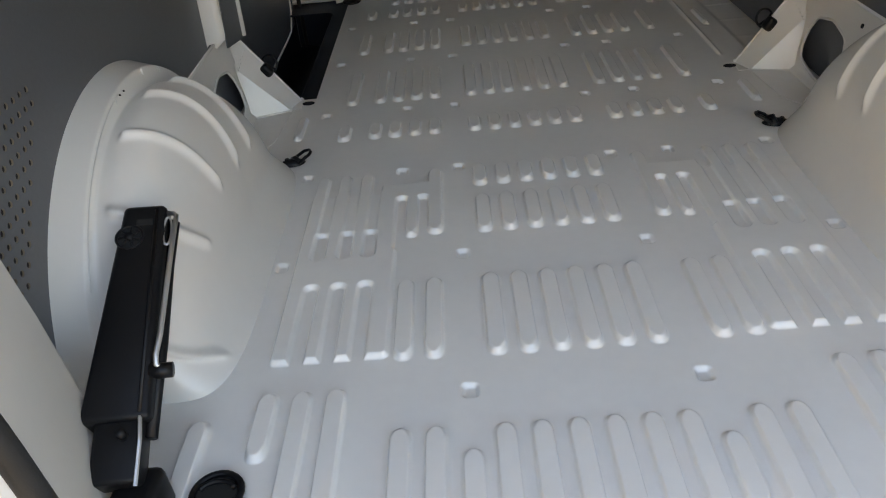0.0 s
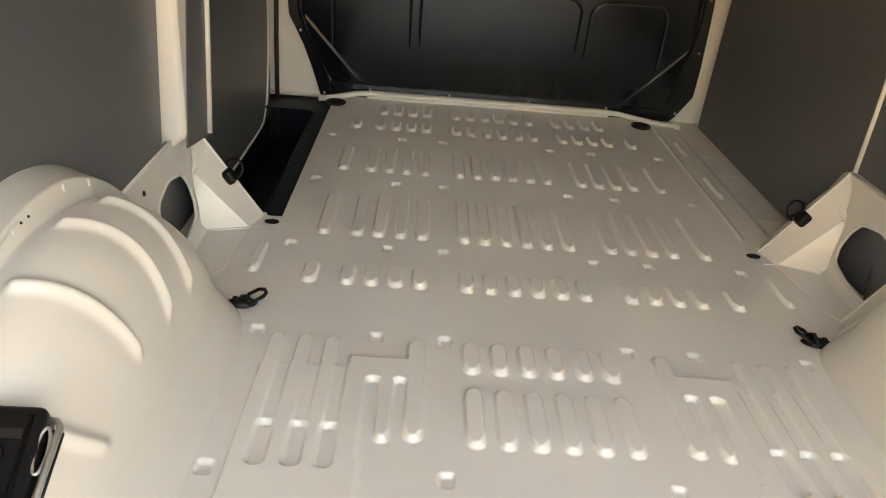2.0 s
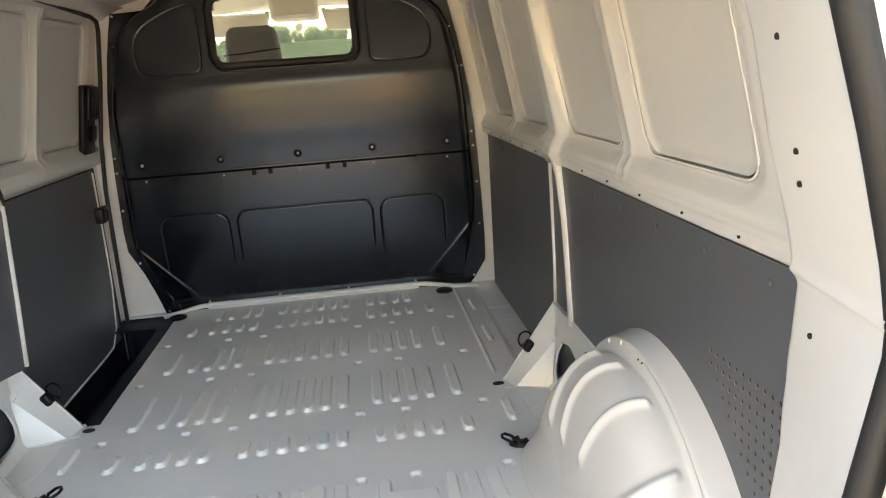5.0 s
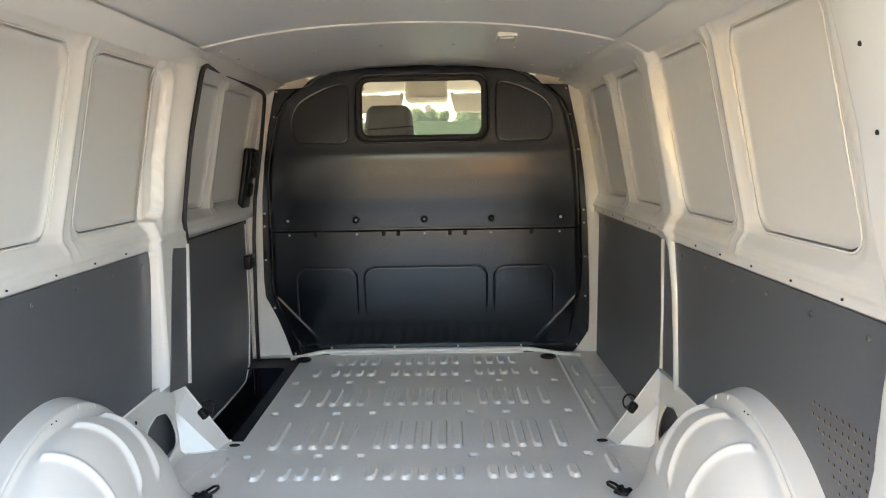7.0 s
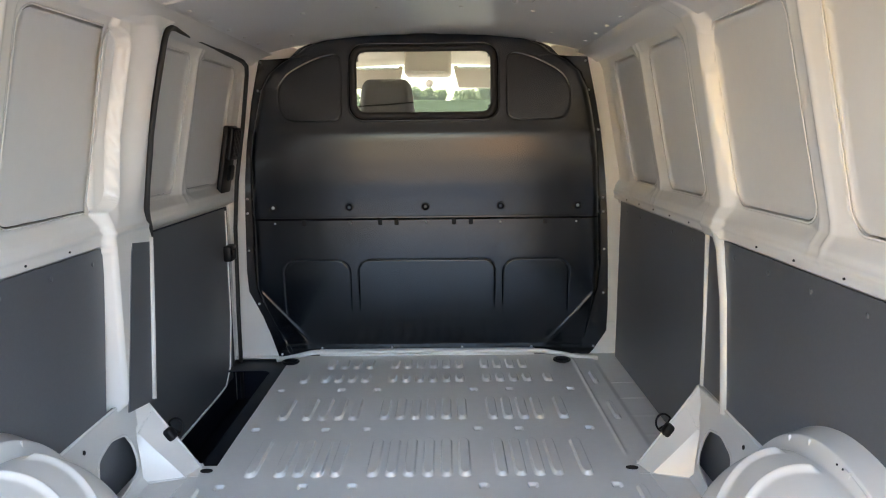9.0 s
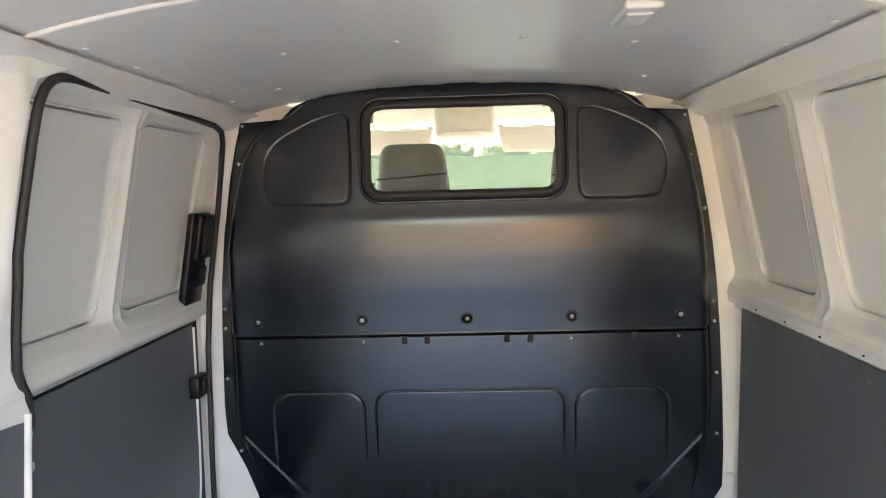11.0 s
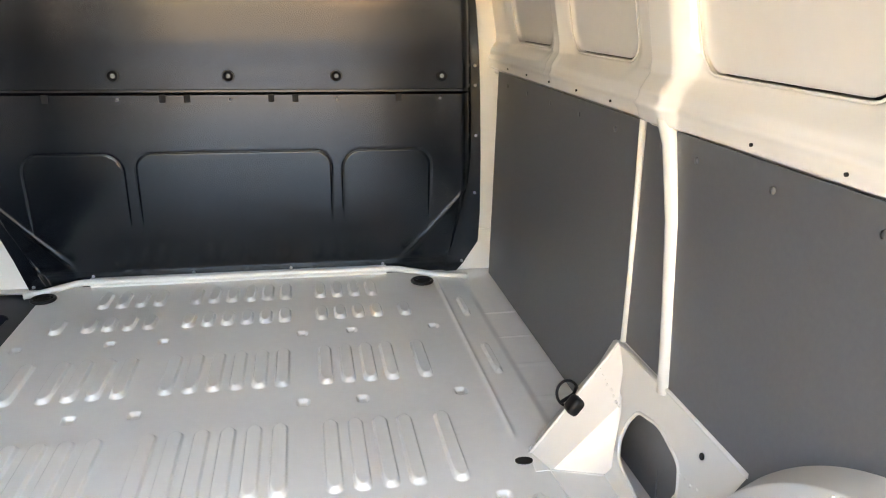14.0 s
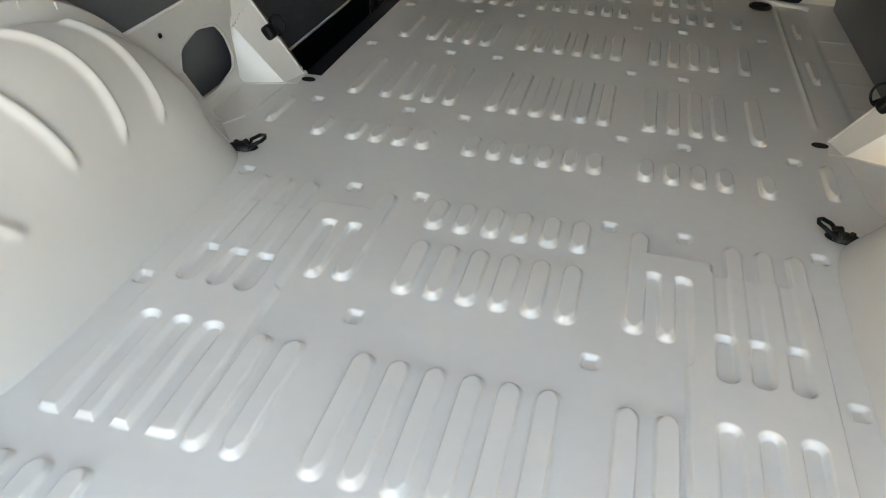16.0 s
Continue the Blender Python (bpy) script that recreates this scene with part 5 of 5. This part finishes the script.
part("cab_floor", box((-0.93, 3.0, -0.15), (0.93, 4.6, -0.05), 0.01), M_BLACK, shell)
part("dashboard", box((-0.85, 4.15, 0.25), (0.85, 4.70, 0.72), 0.08, segs=3), M_BLACK, shell, smooth=True)
part("bonnet", box((-0.80, 4.60, -0.30), (0.80, 5.15, 0.66), 0.14, segs=4), M_PAINT, shell, smooth=True)
ws = part("windscreen", plate([(-0.80, 4.66, 0.72), (0.80, 4.66, 0.72), (0.70, 3.99, 1.41), (-0.70, 3.99, 1.41)], 0.005), M_TINT, shell, "green-tinted raked windscreen with a veil imitating glare haze")
ws.visible_shadow = False

# ---------------- outside ----------------
x, y = np.meshgrid(np.linspace(-1, 1, 81) ** 3 * 900, np.linspace(-1, 1, 81) ** 3 * 900)
ground = sheet("ground", np.stack([x, y, np.full_like(x, -0.60)], -1), M_ASPHALT)
tagged(ground, "sunlit pale sandy paved yard", "ground", kind="structure")


def grass_sheet(x0, x1, y0, y1, rise, name, label):
    x, y = np.meshgrid(np.linspace(x0, x1, 60), np.linspace(y0, y1, 60))
    z = -0.58 + rise(x, y) + 0.08 * np.sin(x * 0.7) * np.cos(y * 0.5)
    ob = sheet(name, np.stack([x, y, z], -1), M_GRASS)
    tagged(ob, label, "grass", kind="structure")


grass_sheet(-60, 60, 12, 120, lambda x, y: 4.6 * ss(10, 75, y) + 0.1, "grass_field", "bright green grass field ahead of the van")
grass_sheet(11, 70, -30, 12, lambda x, y: 2.2 * ss(11, 22, x), "grass_bank", "bright green grass bank beside the yard")
house = thing("house", "distant brown brick house with chimney above the bank", "house", (47, 82, 3.6))
part("wall", box((42, 78, 3.4), (53, 86, 6.2), 0.02), M_BRICK, house)
bm = bmesh.new()
vs = [bm.verts.new(p) for p in ((41.6, 77.6, 6.2), (53.4, 77.6, 6.2), (53.4, 86.4, 6.2), (41.6, 86.4, 6.2), (44.5, 82, 8.0), (50.5, 82, 8.0))]
for f in ((0, 1, 5, 4), (2, 3, 4, 5), (1, 2, 5), (3, 0, 4), (3, 2, 1, 0)):
    bm.faces.new([vs[i] for i in f])
part("roof", bm, M_ROOF, house)
part("chimney", box((46.2, 81.5, 7.2), (47.2, 82.5, 9.0), 0.02), M_BRICK, house)
car = thing("parked_car", "silver-white parked car beside the grass bank", "car", (9.5, 12.5, -0.6))
bm = bmesh.new()
add_box(bm, (8.5, 10.4, -0.35), (10.25, 14.6, 0.28), 0.22, segs=5)
part("body", bm, M_PAINT, car, smooth=True)
bm = bmesh.new()
add_box(bm, (8.65, 11.4, 0.22), (10.1, 14.0, 0.86), 0.20, segs=5)
part("cabin", bm, M_BLACK, car, "dark glazed cabin", smooth=True)
part("roof", box((8.8, 11.8, 0.80), (9.95, 13.7, 0.89), 0.04, segs=3), M_PAINT, car, smooth=True)
for xx in (8.58, 10.17):
    for yy in (11.2, 13.8):
        part("wheel", cyl((xx, yy, -0.29), 0.31, 0.2, (1, 0, 0), 28), M_RUBBER, car, smooth=True)

# trees ahead
rng = random.Random(5)


def tree(x, y, h):
    ob = thing("tree", "broad green leafy tree beyond the grass", "tree", (x, y, 2.2), "trees ahead")
    bm = bmesh.new()
    add_cyl(bm, (x, y, 2.2 + h * 0.25), 0.25, h * 0.6, (0, 0, 1), 10, 0.12)
    for k in range(6):
        a, t = rng.uniform(0, 6.28), rng.uniform(0.35, 0.55)
        p = Vector((x, y, 2.2 + h * t))
        add_tube(bm, [p, p + Vector((math.cos(a) * h * 0.13, math.sin(a) * h * 0.13, h * 0.14)), p + Vector((math.cos(a) * h * 0.25, math.sin(a) * h * 0.25, h * 0.22))], 0.06, 6)
    part("trunk", bm, M_BARK, ob)
    clumps = [(x + rng.gauss(0, h * 0.20), y + rng.gauss(0, h * 0.20), 2.2 + h * rng.uniform(0.35, 0.95), h * rng.uniform(0.14, 0.22)) for k in range(22)]
    vs, fs = [], []
    for cx_, cy_, cz_, cr in clumps:
        for k in range(130):
            d = Vector((rng.gauss(0, 1), rng.gauss(0, 1), rng.gauss(0, 1))).normalized()
            p = Vector((cx_, cy_, cz_)) + d * cr * rng.uniform(0.5, 1.1)
            a = Vector((rng.gauss(0, 1), rng.gauss(0, 1), rng.gauss(0, 1))).normalized() * 0.22
            b = a.cross(d).normalized() * 0.13
            i = len(vs)
            vs += [tuple(p - a), tuple(p + b), tuple(p + a), tuple(p - b)]
            fs.append((i, i + 1, i + 2, i + 3))
    me = bpy.data.meshes.new("crown")
    me.from_pydata([(a - x, b - y, c - 2.2) for a, b, c in vs], [], fs)
    cr_ = finish(new("crown", me), M_LEAF, False)
    cr_.parent = ob


for k in range(17):
    x, y, h = -34 + 4.1 * k + rng.uniform(-1, 1), 100 + rng.uniform(-3, 5), rng.uniform(4.0, 5.2)
    tree(x, y, h)


# unseen buildings added behind the van to bounce light into the load space
def bounce_building(x0, x1, y, depth, h, mat, label, n):
    ob = thing("building", label, "building", ((x0 + x1) / 2, y, -0.6))
    part("wall", box((x0, y - depth, -0.6), (x1, y, h), 0.02), mat, ob)
    part("roof", box((x0 - 0.4, y - depth - 0.4, h), (x1 + 0.4, y + 0.4, h + 0.25), 0.05), M_ROOF, ob)
    for k in range(n):
        xa = x0 + (x1 - x0) * (k + 0.35) / n
        w = part("window", box((xa, y - 0.06, 0.4), (xa + 1.0, y + 0.02, 1.5), 0.01), M_BLACK, ob, "dark glazed window")
        part("frame", box((xa - 0.1, y - 0.01, 0.30), (xa + 1.1, y + 0.1, 0.4), 0.01), M_PAINT, w)


bounce_building(-32, -2.6, -13, 7, 2.6, M_OCHRE, "unseen ochre building added to bounce warm light into the van", 6)
# unseen brown block, added so the bulkhead picks up a bronze reflection
bounce_building(0.9, 3.2, -9.5, 3, 1.7, M_BRICK2, "unseen brown shed added for a warm reflection on the bulkhead", 1)
bounce_building(4.2, 22, -14, 7, 1.9, M_RENDER, "unseen pale building added to bounce cool light into the van", 4)
